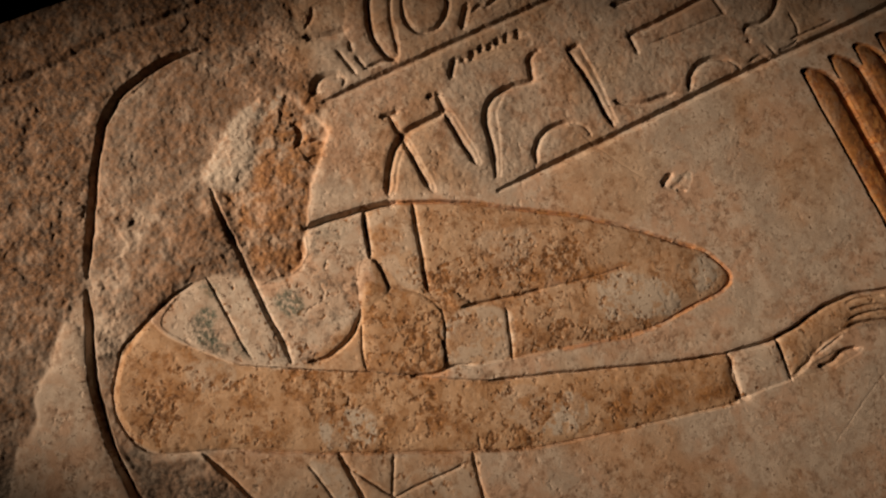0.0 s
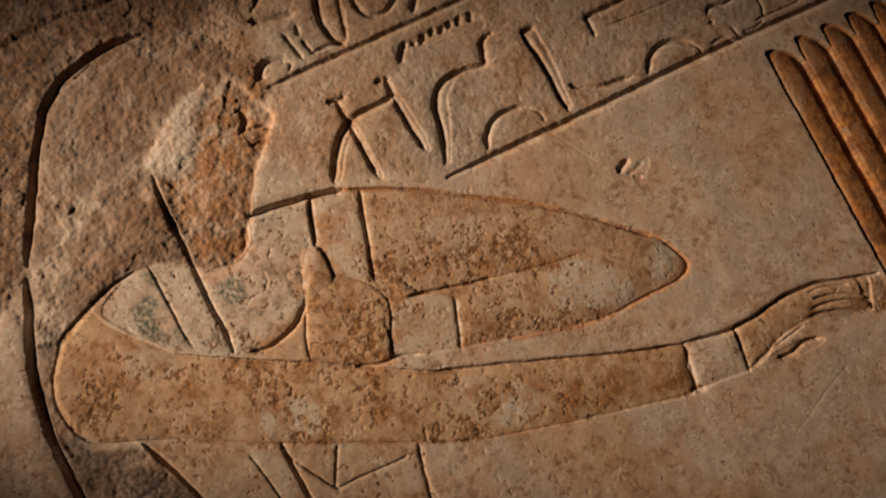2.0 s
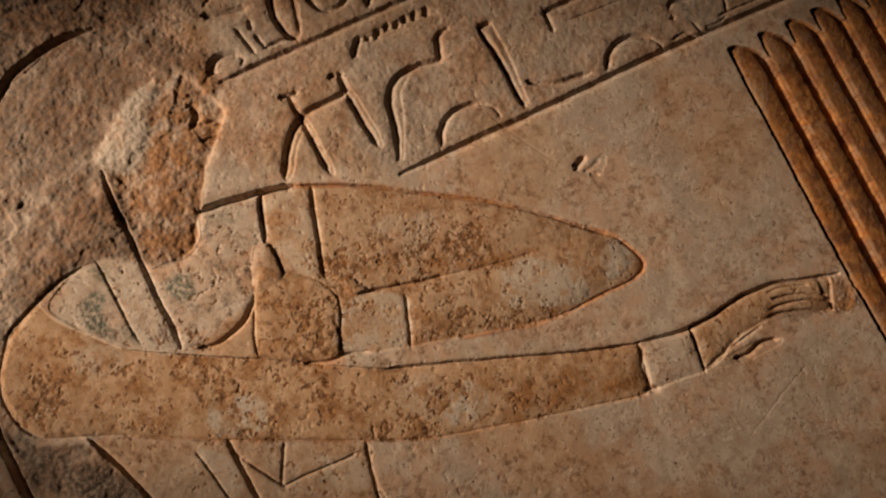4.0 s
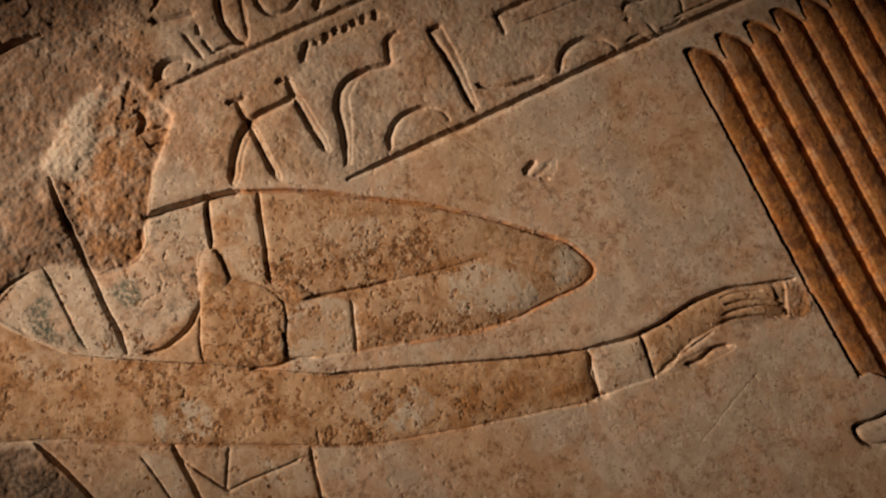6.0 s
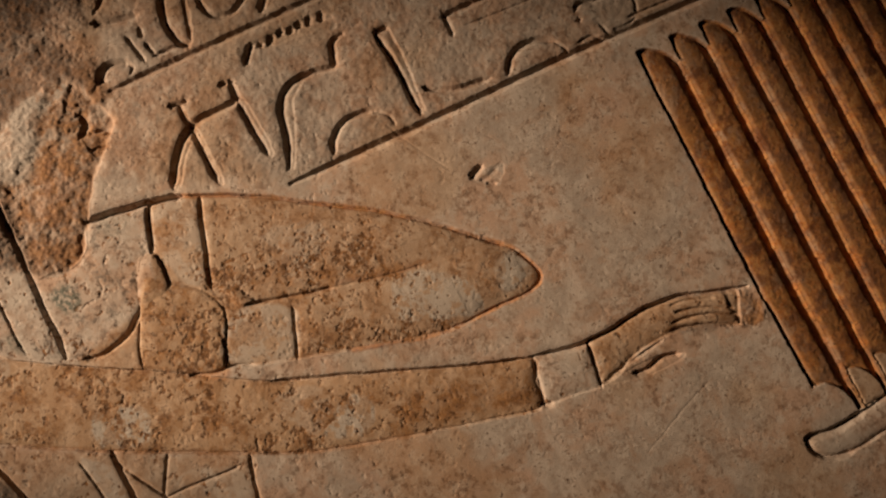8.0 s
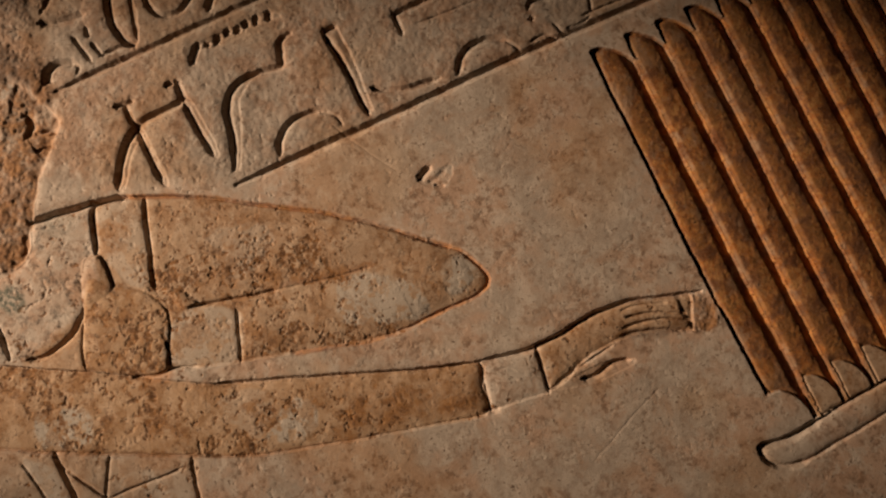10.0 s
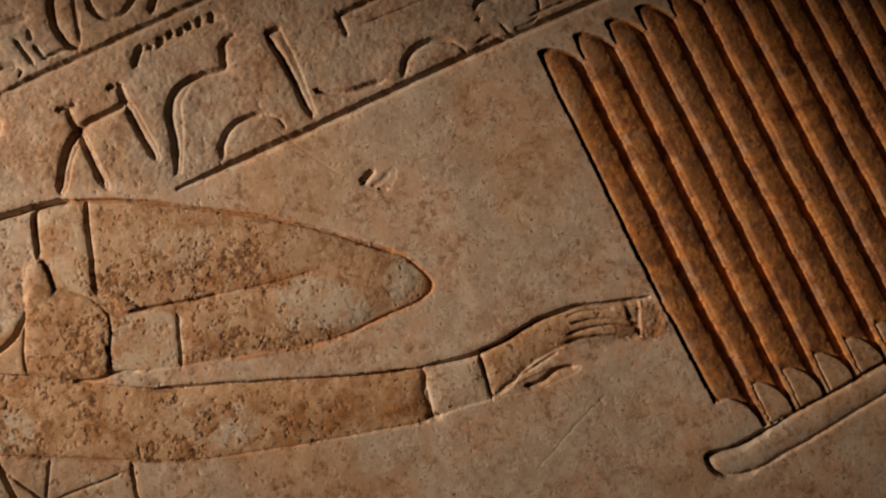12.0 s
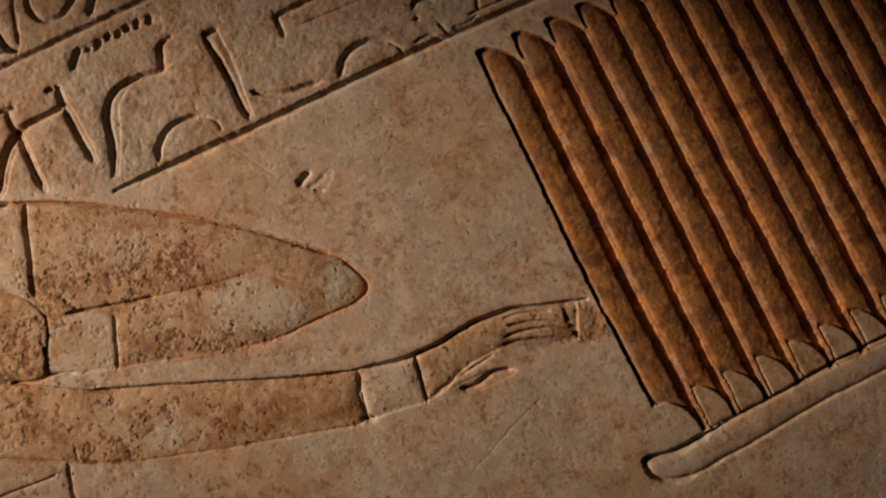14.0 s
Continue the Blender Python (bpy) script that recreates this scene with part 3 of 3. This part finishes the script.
# ---- bundle of tall rounded stalks on a bar ----
EDGES = [174.2, 195.4, 215.6, 234.6, 253.2, 272.2, 290.8, 308.8, 326.6, 342.8, 359.0, 375.0, 391.0, 407.5]
TOP, BAR = 43.5, -193.5
STALKS, BULBS = [], []
tooth_wear = fractal(9, 4, 0.65)
wob = WU + (0.7 * lattice(80) + 0.12 * lattice(30) + 0.12 * lattice(5)) * ease(UU, 180, 190)
for i in range(len(EDGES) - 1):
    a, b = EDGES[i], EDGES[i + 1]
    win = window((a, BAR), (b, TOP), 6)
    sag = ease(-VV[win], 90, 175)
    left = a + (-0.7 + 2.4 * sag if i == 0 else 2.0 * sag if i == 1 else 0.0 * sag)
    right = b + (2.0 * sag if i == 0 else 0.0 * sag)
    s = (wob[win] - left) / (right - left)
    v = WV[win]
    within = (s >= 0) & (s < 1)
    arch = TOP - 15 * np.clip(s, 0, 1) ** 2.4 - 1.5 * np.exp(-np.clip(s, 0, 1) / 0.05)
    low = BAR + 23 * np.sqrt(np.clip(1 - (np.clip(s, 0, 0.9) / 0.9) ** 2.6, 0, 1))
    foot = within & (s > 0.13 * (i > 0)) & (s < 0.9) & (v <= low) & (v > BAR)
    stalk, bulb = within & (v < arch) & (v > BAR) & ~foot, foot
    cut = ease(arch - v, -0.4, 1.2) * ease(v - BAR, -0.2, 0.8)
    side = -1.0 + 1.0 * ease(s, 0.0, 0.16) - 1.3 * np.clip((s - 0.16) / 0.6, 0, 1) ** 2 - 2.0 * ease(s, 0.70, 0.98) - 2.2 * np.exp(-(arch - v) / 4.5)
    side = side - 1.6 * np.exp(-np.clip(v - low, 0, 50) / 2.2) * (s < 0.92) * (s > 0.1)
    if i == 0:
        side = side - 2.4 * np.exp(-np.clip(s, 0, 1) / 0.06)
    sub = H[win]
    sub[within] = (sub * (1 - cut) + side * cut)[within]
    edge = np.minimum(low - v, np.minimum((s - 0.13) * (b - a) + 4.0 * (i == 0), (0.9 - s) * (b - a)))
    pet = -0.25 * (i > 0) - 1.1 * np.exp(-np.clip(v - BAR, 0, 50) / 1.3) * (i > 0)
    rise = ease(edge, -0.9, 1.0) * within * (v > BAR)
    sub[:] = sub * (1 - rise) + pet * rise
    H[win] = sub
    sid = thing_id("stalk")
    STALKS.append(sid)
    ID[win][stalk] = sid
    rust = TINT["rust"][win]
    rust[stalk] = ((1 - 0.6 * np.exp(-((s - 0.07) / 0.06) ** 2) * ease(tooth_wear[win], -0.15, 0.3)) * ease(v, BAR - 2, BAR + 16 - 10 * (s > 0.5)))[stalk]
    TINT["ochre"][win][stalk] = 1.0
    if i:
        bid = thing_id("foot")
        BULBS.append(bid)
        ID[win][bulb] = bid
        TINT["ochre"][win][bulb] = 0.7
bar_id = thing_id("base_bar")
BARPTS = [(158.5, -193), (167, -193.5), (178, -195.5), (195, -194.5), (230, -193), (265, -191), (302, -190), (345, -189.5), (400, -189), (420, -197), (400, -205), (345, -205.5), (293, -206), (256, -206.5), (221, -209.4), (204, -210.4), (184, -211.5), (171, -210), (162, -204.5)]
sink(BARPTS, 1.1, 2.6, -0.3, bar_id)
groove([(195, -195), (230, -193.3), (265, -191.3), (302, -190.3), (345, -189.8), (400, -189.3)], 2.2, 1.7, bar_id)
groove([(159, -194), (167, -195), (178, -196.8), (196, -195.6)], 4.2, 2.2, bar_id)
groove([(159, -195), (161, -203), (169, -209.5), (180, -211.5)], 3.4, 1.8, bar_id)
groove([(180, -211.5), (204, -210.4), (221, -209.4), (256, -206.5), (293, -206), (345, -205.5), (400, -205)], 1.8, 0.7, bar_id, worn=0.3)

# small cracks in the smoother skin
for pts in ([(-139.2, 78.6), (-133.2, 78.2), (-127.6, 75.8)], [(-163.8, 42.1), (-159.8, 42.2), (-156.6, 43.3)], [(-150.4, 52.9), (-150.5, 47.8), (-154.7, 43.1)], [(-141.7, 64.1), (-145.7, 59.2)], [(-165.2, -2.3), (-164.4, -11), (-172.4, -10.5)], [(-160.9, -31.1), (-155.3, -33.4)], [(48.3, -94.5), (54.2, -96), (57.8, -99)], [(51.5, -101.9), (55.3, -104.4)]):
    groove(pts, 1.3, 0.4, None, True)
# scratches across the smooth field
for pts in ([(1.8, -109.9), (44.4, -133.5), (81.8, -155.2), (117.6, -174.7)], [(-24.9, -132.6), (0.7, -145.4), (18.1, -153.8)], [(74.5, -161.2), (100.5, -150), (125.5, -141.3)], [(24.1, 67), (35, 45.9), (46.6, 26.2)], [(-80.1, 58.3), (-39.7, 37.5), (3, 11.1), (40.4, -13.6)], [(-225.2, 20.7), (-179.8, -5.3), (-142.1, -23.7)], [(-96, -55.9), (-62.7, -74.8), (-33, -88.3)]):
    groove(pts, 0.9, 0.22)

# ---- roughness of the stone ----
wave = 0.5 * fractal(60, 3)
grain = 0.15 * fractal(8, 4, 0.62)
pock = fractal(3.2, 3, 0.6) - 0.25 * ease(fractal(40, 3), 0.2, -0.2)
smooth_field = 1 - 0.5 * ease(UU - 0.4 * VV, -60, 90)
H += wave + smooth_field * (grain - 0.25 * ease(pock, 0.34, 0.6) * (TINT["rust"] < 0.5))
crag = fractal(30, 6, 0.62)
tooth = fractal(3.4, 2, 0.9)
H += ROUGH * (1.35 * crag + 0.42 * tooth + 0.35 * fractal(7, 3, 0.7))
# ledges and cracks through the broken stone
crease = np.abs(fractal(24, 4, 0.6))
ledge = fractal(26, 4, 0.6)
H += np.clip(ROUGH - 0.3, 0, 1) * (0.6 * ease(ledge, -0.06, 0.03) - 0.25 * ease(crease, 0.035, 0.0))
# worn skin of paint, flaked off a few tenths deep, and brown crust that clings in clusters
flake = fractal(14, 5, 0.62)
skin = (ID == figure) * (1 - np.clip(ROUGH, 0, 1))
where = 0.55 * fractal(22, 3, 0.6)
for u, v, r in ((-127, -34, 11), (-128, -41, 9), (-105, -67, 7), (-87, -69, 13), (-127, 14, 14), (-128, 25, 9), (-64, 19, 16), (-86, 26, 14), (-45, 6, 14), (-21, 2, 14), (-6, -13, 7), (-29, 16, 12), (-14, 9, 9), (-59, -26, 9), (-40, -33, 14), (-13, -46, 14), (8, -50, 9), (-162, -4, 9), (-172, -9, 5), (-254, 25, 14), (-246, 29, 11), (-228, 34, 7), (-210, -8, 9), (-179, 18, 11), (-218, 22, 9), (-172, -32, 7), (-158, -43, 5), (-56, -62, 11), (-31, -75, 11), (-114, 2, 12), (-128, -10, 14)):
    win = window((u - 2 * r, v - 2 * r), (u + 2 * r, v + 2 * r), 0)
    where[win] += 0.5 * np.exp(-((UU[win] - u) ** 2 + (VV[win] - v) ** 2) / r ** 2)
speckle = fractal(3.6, 3, 0.85)
painted = np.maximum(skin, 0.35 * (UU > -105) * (TINT["rust"] < 0.5) * (1 - np.clip(ROUGH, 0, 1)))
CRUMB = ease(speckle + 0.75 * where, 0.45, 0.55) * painted
TINT["crumb"][:] = CRUMB
H += skin * (0.12 * ease(flake, -0.1, 0.0) - 0.5 * grain) + CRUMB * (0.3 * tooth - 0.2)
for sid in STALKS:
    H += (ID == sid) * 0.2 * speckle

# ---- pigments ----
def line_stain(kind, pts, width, amount):
    win, d = reach(curve(pts), width * 1.5)
    TINT[kind][win] = np.maximum(TINT[kind][win], amount * (1 - ease(d, width * 0.3, width)))


line_stain("rust", [(-95.4, 77.5), (-75, 68.5), (-54.8, 58.2), (-35.3, 46), (-7, 28.1), (20.5, 7.5), (33.8, -4.1), (46.8, -16.4), (58.7, -27.4), (65.1, -39.5), (65.9, -49.2), (55.5, -53.7), (33.6, -53.1), (17.6, -53.5), (-1, -51.7), (-17.8, -47.5), (-43.9, -39.9)], 2.0, 0.75)
line_stain("rust", [(-217.5, -10.6), (-192.6, -25.5), (-166.4, -39.1), (-136.9, -54.2), (-112.2, -66.6), (-89.6, -77.6), (-68.2, -84.9), (-36.4, -94.5)], 1.6, 0.3)
line_stain("rust", [(-38.6, -2.4), (-5.4, -11.2), (12.7, -13.5)], 2.5, 0.5)
line_stain("rust", [(-126.7, -13.4), (-119, -18.7), (-109.9, -21.4)], 5, 0.4)
TINT["earth"][:] = 0.85 * np.clip(ROUGH * 1.2 - 0.25, 0, 1) * ease(crag, -0.7, 0.1)
stain("earth", [(-249.5, 306.8), (-91, 241.3), (-110, 200.4), (-142.6, 188.9), (-160.1, 202.1), (-194.7, 204.8), (-219.4, 187.8), (-237.9, 155), (-262.7, 103.5), (-286.8, 102.5), (-320.7, 125.9)], 0.95, 6)
fade("earth", LUMP, 0.95, 1.5)
fade("earth", [(-212.8, 184.8), (-186.5, 194), (-157.2, 193.6), (-142.5, 174.4), (-146.5, 158.2), (-172.4, 145.1), (-192.1, 130), (-229.9, 137.6)], 0.15, 5)
stain("pale", LUMP, 0.9, 1.5)
fade("earth", CAVITY, 0.6, 3)
stain("orange", CAVITY, 0.85, 3)
stain("earth", [(-212.8, 184.8), (-186.5, 194), (-157.2, 193.6), (-142.5, 174.4), (-146.5, 158.2), (-172.4, 145.1), (-192.1, 130), (-229.9, 137.6)], 0.75, 6)
stain("orange", [(-107.1, 158.5), (-101.3, 145), (-111.3, 120.5), (-124, 112), (-122.6, 125.7), (-118.4, 145.4)], 0.6, 3)
stain("orange", [(-111.4, 182.5), (-98.4, 173.1), (-105.6, 150.6), (-114.2, 161.7)], 0.45, 4)
for pts, amount in ((ARM, 0.95), (UPPER, 0.75), (BREAST, 0.95), (PALM, 0.8)):
    stain("ochre", pts, amount, 1.2, False)
stain("ochre", [(-240.9, -0.4), (-194.1, -25.3), (-179.7, -32.6), (-153.6, -46.9), (-116.1, -66.2), (-119.6, -79.7), (-124.4, -103.6), (-175.8, -85), (-221.6, -53.4), (-229.6, -30)], 0.45, 2)
stain("ochre", [(-173.3, 18.6), (-137.3, 27.5), (-147.2, 0.2), (-171.3, 12.5)], 0.7, 2)
for pts, amount in (([(-180.1, -9.5), (-169.6, -11.6), (-155.7, -20.6), (-160.9, -36.1), (-178.9, -30.8), (-184.4, -22)], 0.85), ([(-61, -61.5), (-49.1, -63.2), (-49.6, -77.8), (-62.6, -81.3), (-76.1, -75.9), (-69.7, -67.3)], 0.8),
                    ([(-9.5, -18.6), (10.5, -17.5), (28.8, -33.9), (27.6, -49.8), (2.2, -46.1), (-14.3, -34.2)], 0.75), ([(47.1, -29.9), (59.4, -29.6), (61.9, -42.8), (50.5, -48.3), (43.5, -43)], 0.8),
                    ([(-229.6, 45.8), (-211.1, 38), (-213.4, 26), (-231, 28.6)], 0.4), ([(-106.3, 76.9), (-86.1, 69.1), (-99.9, 29.7), (-112.5, 35.9), (-114, 57.6)], 0.45), ([(-94.2, 5.9), (-64.3, -5.6), (-73, -29.2), (-106.6, -18.3)], 0.55),
                    ([(-183, 50.4), (-167.3, 62.9), (-151.2, 65.3), (-143.2, 82.3), (-112.6, 78.2), (-119.5, 56.8), (-137.5, 55.2), (-142.8, 30.2), (-168.1, 19.3), (-182.6, 30.1)], 0.4), ([(-192.6, 78.8), (-181.9, 66.8), (-182.5, 23.3), (-198.2, 31.3)], 0.6),
                    ([(43.7, -90.1), (72.7, -95.5), (69.5, -116.3), (38.7, -111.6)], 0.5), ([(-152.7, -58.6), (-123.9, -69.1), (-126.1, -86.8), (-159.1, -71.5)], 0.45), ([(-194.5, -29.6), (-182.9, -39.1), (-180, -60.2), (-190.3, -54.5)], 0.6),
                    ([(-57.3, 39.1), (-28.4, 30.6), (-42.1, 11.9), (-59.7, 13.4), (-66.2, 29.1)], 0.35), ([(-88.7, -41.9), (-66, -53.7), (-78.9, -71), (-90.1, -58.3)], 0.3)):
    stain("pale", pts, min(1.0, amount * 1.15), 1.2)
patch = fractal(13, 5, 0.7)
TINT["pale"] *= ease(fractal(9, 5, 0.75), -0.3, -0.05)
TINT["orange"] = np.maximum(TINT["orange"], TINT["ochre"] * 0.75 * ease(patch, 0.12, 0.28) * (1 - 0.8 * TINT["pale"]))
for pts, amount in (([(-28.4, -73.2), (1.2, -82.1), (37.4, -94.7), (33.1, -108.7), (-1.1, -99.7), (-33.7, -89.6)], 0.85), ([(-174.4, -0.9), (-162.5, -3.7), (-149.3, 2.9), (-134.6, 26.1), (-123.6, 20.6), (-135.7, -4), (-154.5, -7.8), (-167, -13), (-174.9, -8.9)], 0.5),
                    ([(-123.4, -27.4), (-119.2, -36.3), (-126, -46.2), (-134.1, -45.3), (-130.1, -34)], 0.6), ([(-88.7, -62.4), (-67.5, -56.4), (-58.9, -60.9), (-80.3, -73.7), (-91.6, -74.6)], 0.5), ([(-10, -5.6), (9.8, -11.7), (-7.1, -14.3), (-38.6, -2.4), (-85, 20.6), (-90.7, 30.4), (-52.4, 13.4)], 0.75), ([(-61.1, 31.9), (-44.9, 27.7), (-30.2, 13.3), (-42.1, 11.9), (-59, 22)], 0.5), ([(-134.6, 26.1), (-122.2, 23.4), (-134.4, -1.3), (-144.6, 2.2)], 0.7), ([(-191.4, 11.3), (-177, 0.5), (-187.2, -7.4), (-196.4, 0.7)], 0.4), ([(-254.1, 59.9), (-226.6, 52.4), (-231, 28.6), (-245.3, 10.3), (-265, 20.7), (-266.8, 40.8)], 0.35)):
    stain("orange", pts, amount, 3)
for pts, amount in (([(-218, 64.6), (-209.8, 68.9), (-204.6, 62.9), (-210.9, 56), (-211, 43.8), (-220.5, 52)], 0.95), ([(-173.9, 59.4), (-164.8, 57.6), (-162.4, 45.2), (-170, 43.2), (-175.8, 51.8)], 0.85), ([(-206.9, 82.5), (-201.2, 79.7), (-200.2, 69.1), (-204.7, 69.7)], 0.7), ([(-206.8, 47.4), (-199.1, 43.4), (-200.6, 33.2), (-205, 37.5)], 0.5), ([(-137.7, 86.7), (-122.4, 79.3), (-129.3, 72.1), (-141.7, 74.6)], 0.25)):
    stain("green", pts, amount, 2)
smudge = ease(fractal(9, 4, 0.65), 0.05, 0.35)
win, d = inside(COLLAR, 8)
TINT["grime"][win] = np.maximum(TINT["grime"][win], 0.6 * smudge[win] * ease(d, 0, 3))
for pts, amount in (([(-249.1, -8.4), (-236.1, -17), (-229.4, -36.5), (-249, -32.1), (-256.7, -15.3)], 0.9), ([(-264.3, 74.9), (-255.8, 77.1), (-253.2, 72.5), (-266.2, 59.7)], 0.8), ([(-272.1, 18.1), (-259.2, 6.5), (-250.9, -9), (-259, -20.4), (-273.7, -6.1)], 0.7), ([(-326.6, 47.2), (-325.1, 37.1), (-330.2, 24.5), (-339.3, 29.5)], 0.8)):
    stain("grime", pts, amount, 3)
stain("orange", [(165.3, -106.1), (173.4, -111.6), (168.1, -125.7), (158, -122.5)], 0.8, 1.5)
stain("earth", [(121.3, -105.2), (156.6, -118.6), (154.7, -122.3), (117.9, -108.9)], 0.5, 1)
stain("pale", [(67.1, 18.9), (75.6, 16.5), (71, 11.4), (66.1, 13.6)], 0.7, 1)
stain("orange", [(114.5, 26.4), (131.1, 25.5), (131.6, -2.3), (104.1, -3.1)], 0.25, 6)
TINT["ochre"] = np.maximum(TINT["ochre"], 0.55 * ease(fractal(55, 4), 0.0, 0.45) * (UU > -110))
shade = fractal(20, 4)
TINT["rust"] *= 0.86 + 0.14 * shade
TINT["rust"] *= 1 - 0.5 * ease(fractal(12, 5, 0.75), 0.05, 0.25) * ease(232 - UU + 0.3 * (VV + 60), -30, 40)

# ---- cutting the sheet into the wall and its carvings ----
POS = np.stack([UU / 1000, -H / 1000, 1.4 + VV / 1000], -1).reshape(-1, 3)
NEAR = [(-262, 290), (272, 74), (408, -12), (283, -285), (108, -240), (-352, 8)]
BLOCK = 8
bu, bv = np.meshgrid(US[BLOCK // 2::BLOCK][:(NU - 1) // BLOCK], VS[BLOCK // 2::BLOCK][:(NV - 1) // BLOCK])
near = np.zeros(bu.shape, bool)
for i in range(len(NEAR)):
    a, b = NEAR[i], NEAR[(i + 1) % len(NEAR)]
    near ^= ((a[1] > bv) != (b[1] > bv)) & (bu < (b[0] - a[0]) * (bv - a[1]) / (b[1] - a[1]) + a[0])
fine_cells = np.repeat(np.repeat(near, BLOCK, 0), BLOCK, 1)
CU, CV = (NU - 1) // BLOCK * BLOCK, (NV - 1) // BLOCK * BLOCK
cell_id = ID[:CV, :CU]


def corners(j, i, step):
    """The four corners of the cells whose lower corners are (j, i)."""
    corner = j * NU + i
    return np.stack([corner, corner + step, corner + step * NU + step, corner + step * NU], -1)


def build(name, quads, parent=None, skirt=True):
    """A mesh of those cells, with a rim that runs back into the stone."""
    used, flat = np.unique(quads, return_inverse=True)
    q = flat.reshape(-1, 4)
    co = POS[used]
    tint = {k: t.reshape(-1)[used] for k, t in TINT.items()}
    if skirt:
        e = np.concatenate([q[:, [0, 1]], q[:, [1, 2]], q[:, [2, 3]], q[:, [3, 0]]])
        key = np.sort(e, 1) @ np.array([len(used), 1])
        _, first, count = np.unique(key, return_index=True, return_counts=True)
        rim = e[first[count == 1]]
        n0, k = len(co), len(rim)
        front = co[rim.reshape(-1)]
        back = front.copy()
        back[:, 1] = 0.012
        ids = n0 + np.arange(2 * k).reshape(-1, 2)
        co = np.concatenate([co, front, back])
        q = np.concatenate([q, np.stack([ids[:, 1], ids[:, 0], ids[:, 0] + 2 * k, ids[:, 1] + 2 * k], -1)])
        tint = {key: np.concatenate([t, t[rim.reshape(-1)], t[rim.reshape(-1)]]) for key, t in tint.items()}
    me = bpy.data.meshes.new(name)
    me.vertices.add(len(co))
    me.vertices.foreach_set("co", np.ascontiguousarray(co, np.float32).ravel())
    me.loops.add(q.size)
    me.loops.foreach_set("vertex_index", q.astype(np.int32).ravel())
    me.polygons.add(len(q))
    me.polygons.foreach_set("loop_start", np.arange(0, q.size, 4, dtype=np.int32))
    me.polygons.foreach_set("use_smooth", np.ones(len(q), bool))
    me.update(calc_edges=True)
    for k, t in tint.items():
        me.attributes.new(k, "FLOAT", "POINT").data.foreach_set("value", np.ascontiguousarray(t, np.float32))
    me.materials.append(STONE)
    ob = new(name, me)
    ob.parent = parent
    return ob


def cells(mask):
    j, i = np.nonzero(mask)
    return corners(j, i, 1)


far_j, far_i = np.nonzero(~near)
wall_quads = np.concatenate([cells(fine_cells & (cell_id == 0)), corners(far_j * BLOCK, far_i * BLOCK, BLOCK)])
wall = tagged(build("wall_north", wall_quads), "weathered limestone wall with carved and painted relief", "wall", kind="structure")


def carve(name, ident, parent=None):
    mask = fine_cells & (cell_id == ident)
    return build(name, cells(mask), parent) if mask.any() else None


for name, ident, label in (("broken_patch", pit_id, "orange-brown pit where the face broke away"), ("plaster_lump", lump_id, "pale grey lump of old plaster"), ("chip", chip_id, "small chipped hollow")):
    tagged(carve(name, ident, wall), label)
tagged(carve("relief_figure", figure), "ochre painted sunk relief of a figure, flaked and worn", "relief")
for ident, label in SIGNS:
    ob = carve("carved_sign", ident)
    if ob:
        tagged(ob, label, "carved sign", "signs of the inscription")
for ident, label in LINES:
    ob = carve("incised_line", ident)
    if ob:
        tagged(ob, label, "incised line", "ruling lines of the inscription")
bundle = tagged(new("carved_bundle"), "rust-brown carved bundle of tall rounded stalks on a bar", "relief")
bundle.location = (0.29, 0, 1.19)
bundle_inverse = Matrix.Translation((-0.29, 0, -1.19))
for ident, name in [(s, "stalk") for s in STALKS] + [(s, "foot") for s in BULBS] + [(bar_id, "base_bar")]:
    ob = carve(name, ident, bundle)
    if ob:
        ob.matrix_parent_inverse = bundle_inverse


# ---- the rest of the block and the room that closes the place ----
def box(name, lo, hi, material, parent=None):
    bm = bmesh.new()
    mid = [(a + b) / 2 for a, b in zip(lo, hi)]
    bmesh.ops.create_cube(bm, size=1, matrix=Matrix.Translation(mid) @ Matrix.Diagonal((*[b - a for a, b in zip(lo, hi)], 1)))
    me = bpy.data.meshes.new(name)
    bm.to_mesh(me)
    bm.free()
    me.materials.append(material)
    ob = new(name, me)
    ob.parent = parent
    return ob


zt, zb, xl, xr = 1.4 + VS[CV] / 1000, 1.4 + VS[0] / 1000, US[0] / 1000, US[CU] / 1000
box("core", (-0.9, 0.011, 0.0), (0.9, 0.3, zt), STONE, wall)
box("flank", (-0.9, 0.0, 0.0), (xl, 0.011, zt), STONE, wall)
box("flank", (xr, 0.0, 0.0), (0.9, 0.011, zt), STONE, wall)
box("foot_course", (xl, 0.0, 0.0), (xr, 0.011, zb), STONE, wall)
for name, lo, hi, mat, label in (
    ("floor", (-1.4, -1.6, -0.1), (1.4, 0.6, 0.0), FLOOR, "dark worn stone floor of the gallery"),
    ("ceiling", (-1.4, -1.6, 2.5), (1.4, 0.6, 2.6), PLASTER, "dark plain gallery ceiling"),
    ("wall_back", (-1.4, 0.6, 0.0), (1.4, 0.7, 2.5), PLASTER, "dark plain wall behind the block"),
    ("wall_south", (-1.4, -1.7, 0.0), (1.4, -1.6, 2.5), PLASTER, "dark plain gallery wall"),
    ("wall_west", (-1.5, -1.6, 0.0), (-1.4, 0.6, 2.5), PLASTER, "dark plain gallery wall"),
    ("wall_east", (1.4, -1.6, 0.0), (1.5, 0.6, 2.5), PLASTER, "dark plain gallery wall"),
):
    tagged(box(name, lo, hi, mat), label, name.split("_")[0], kind="structure")
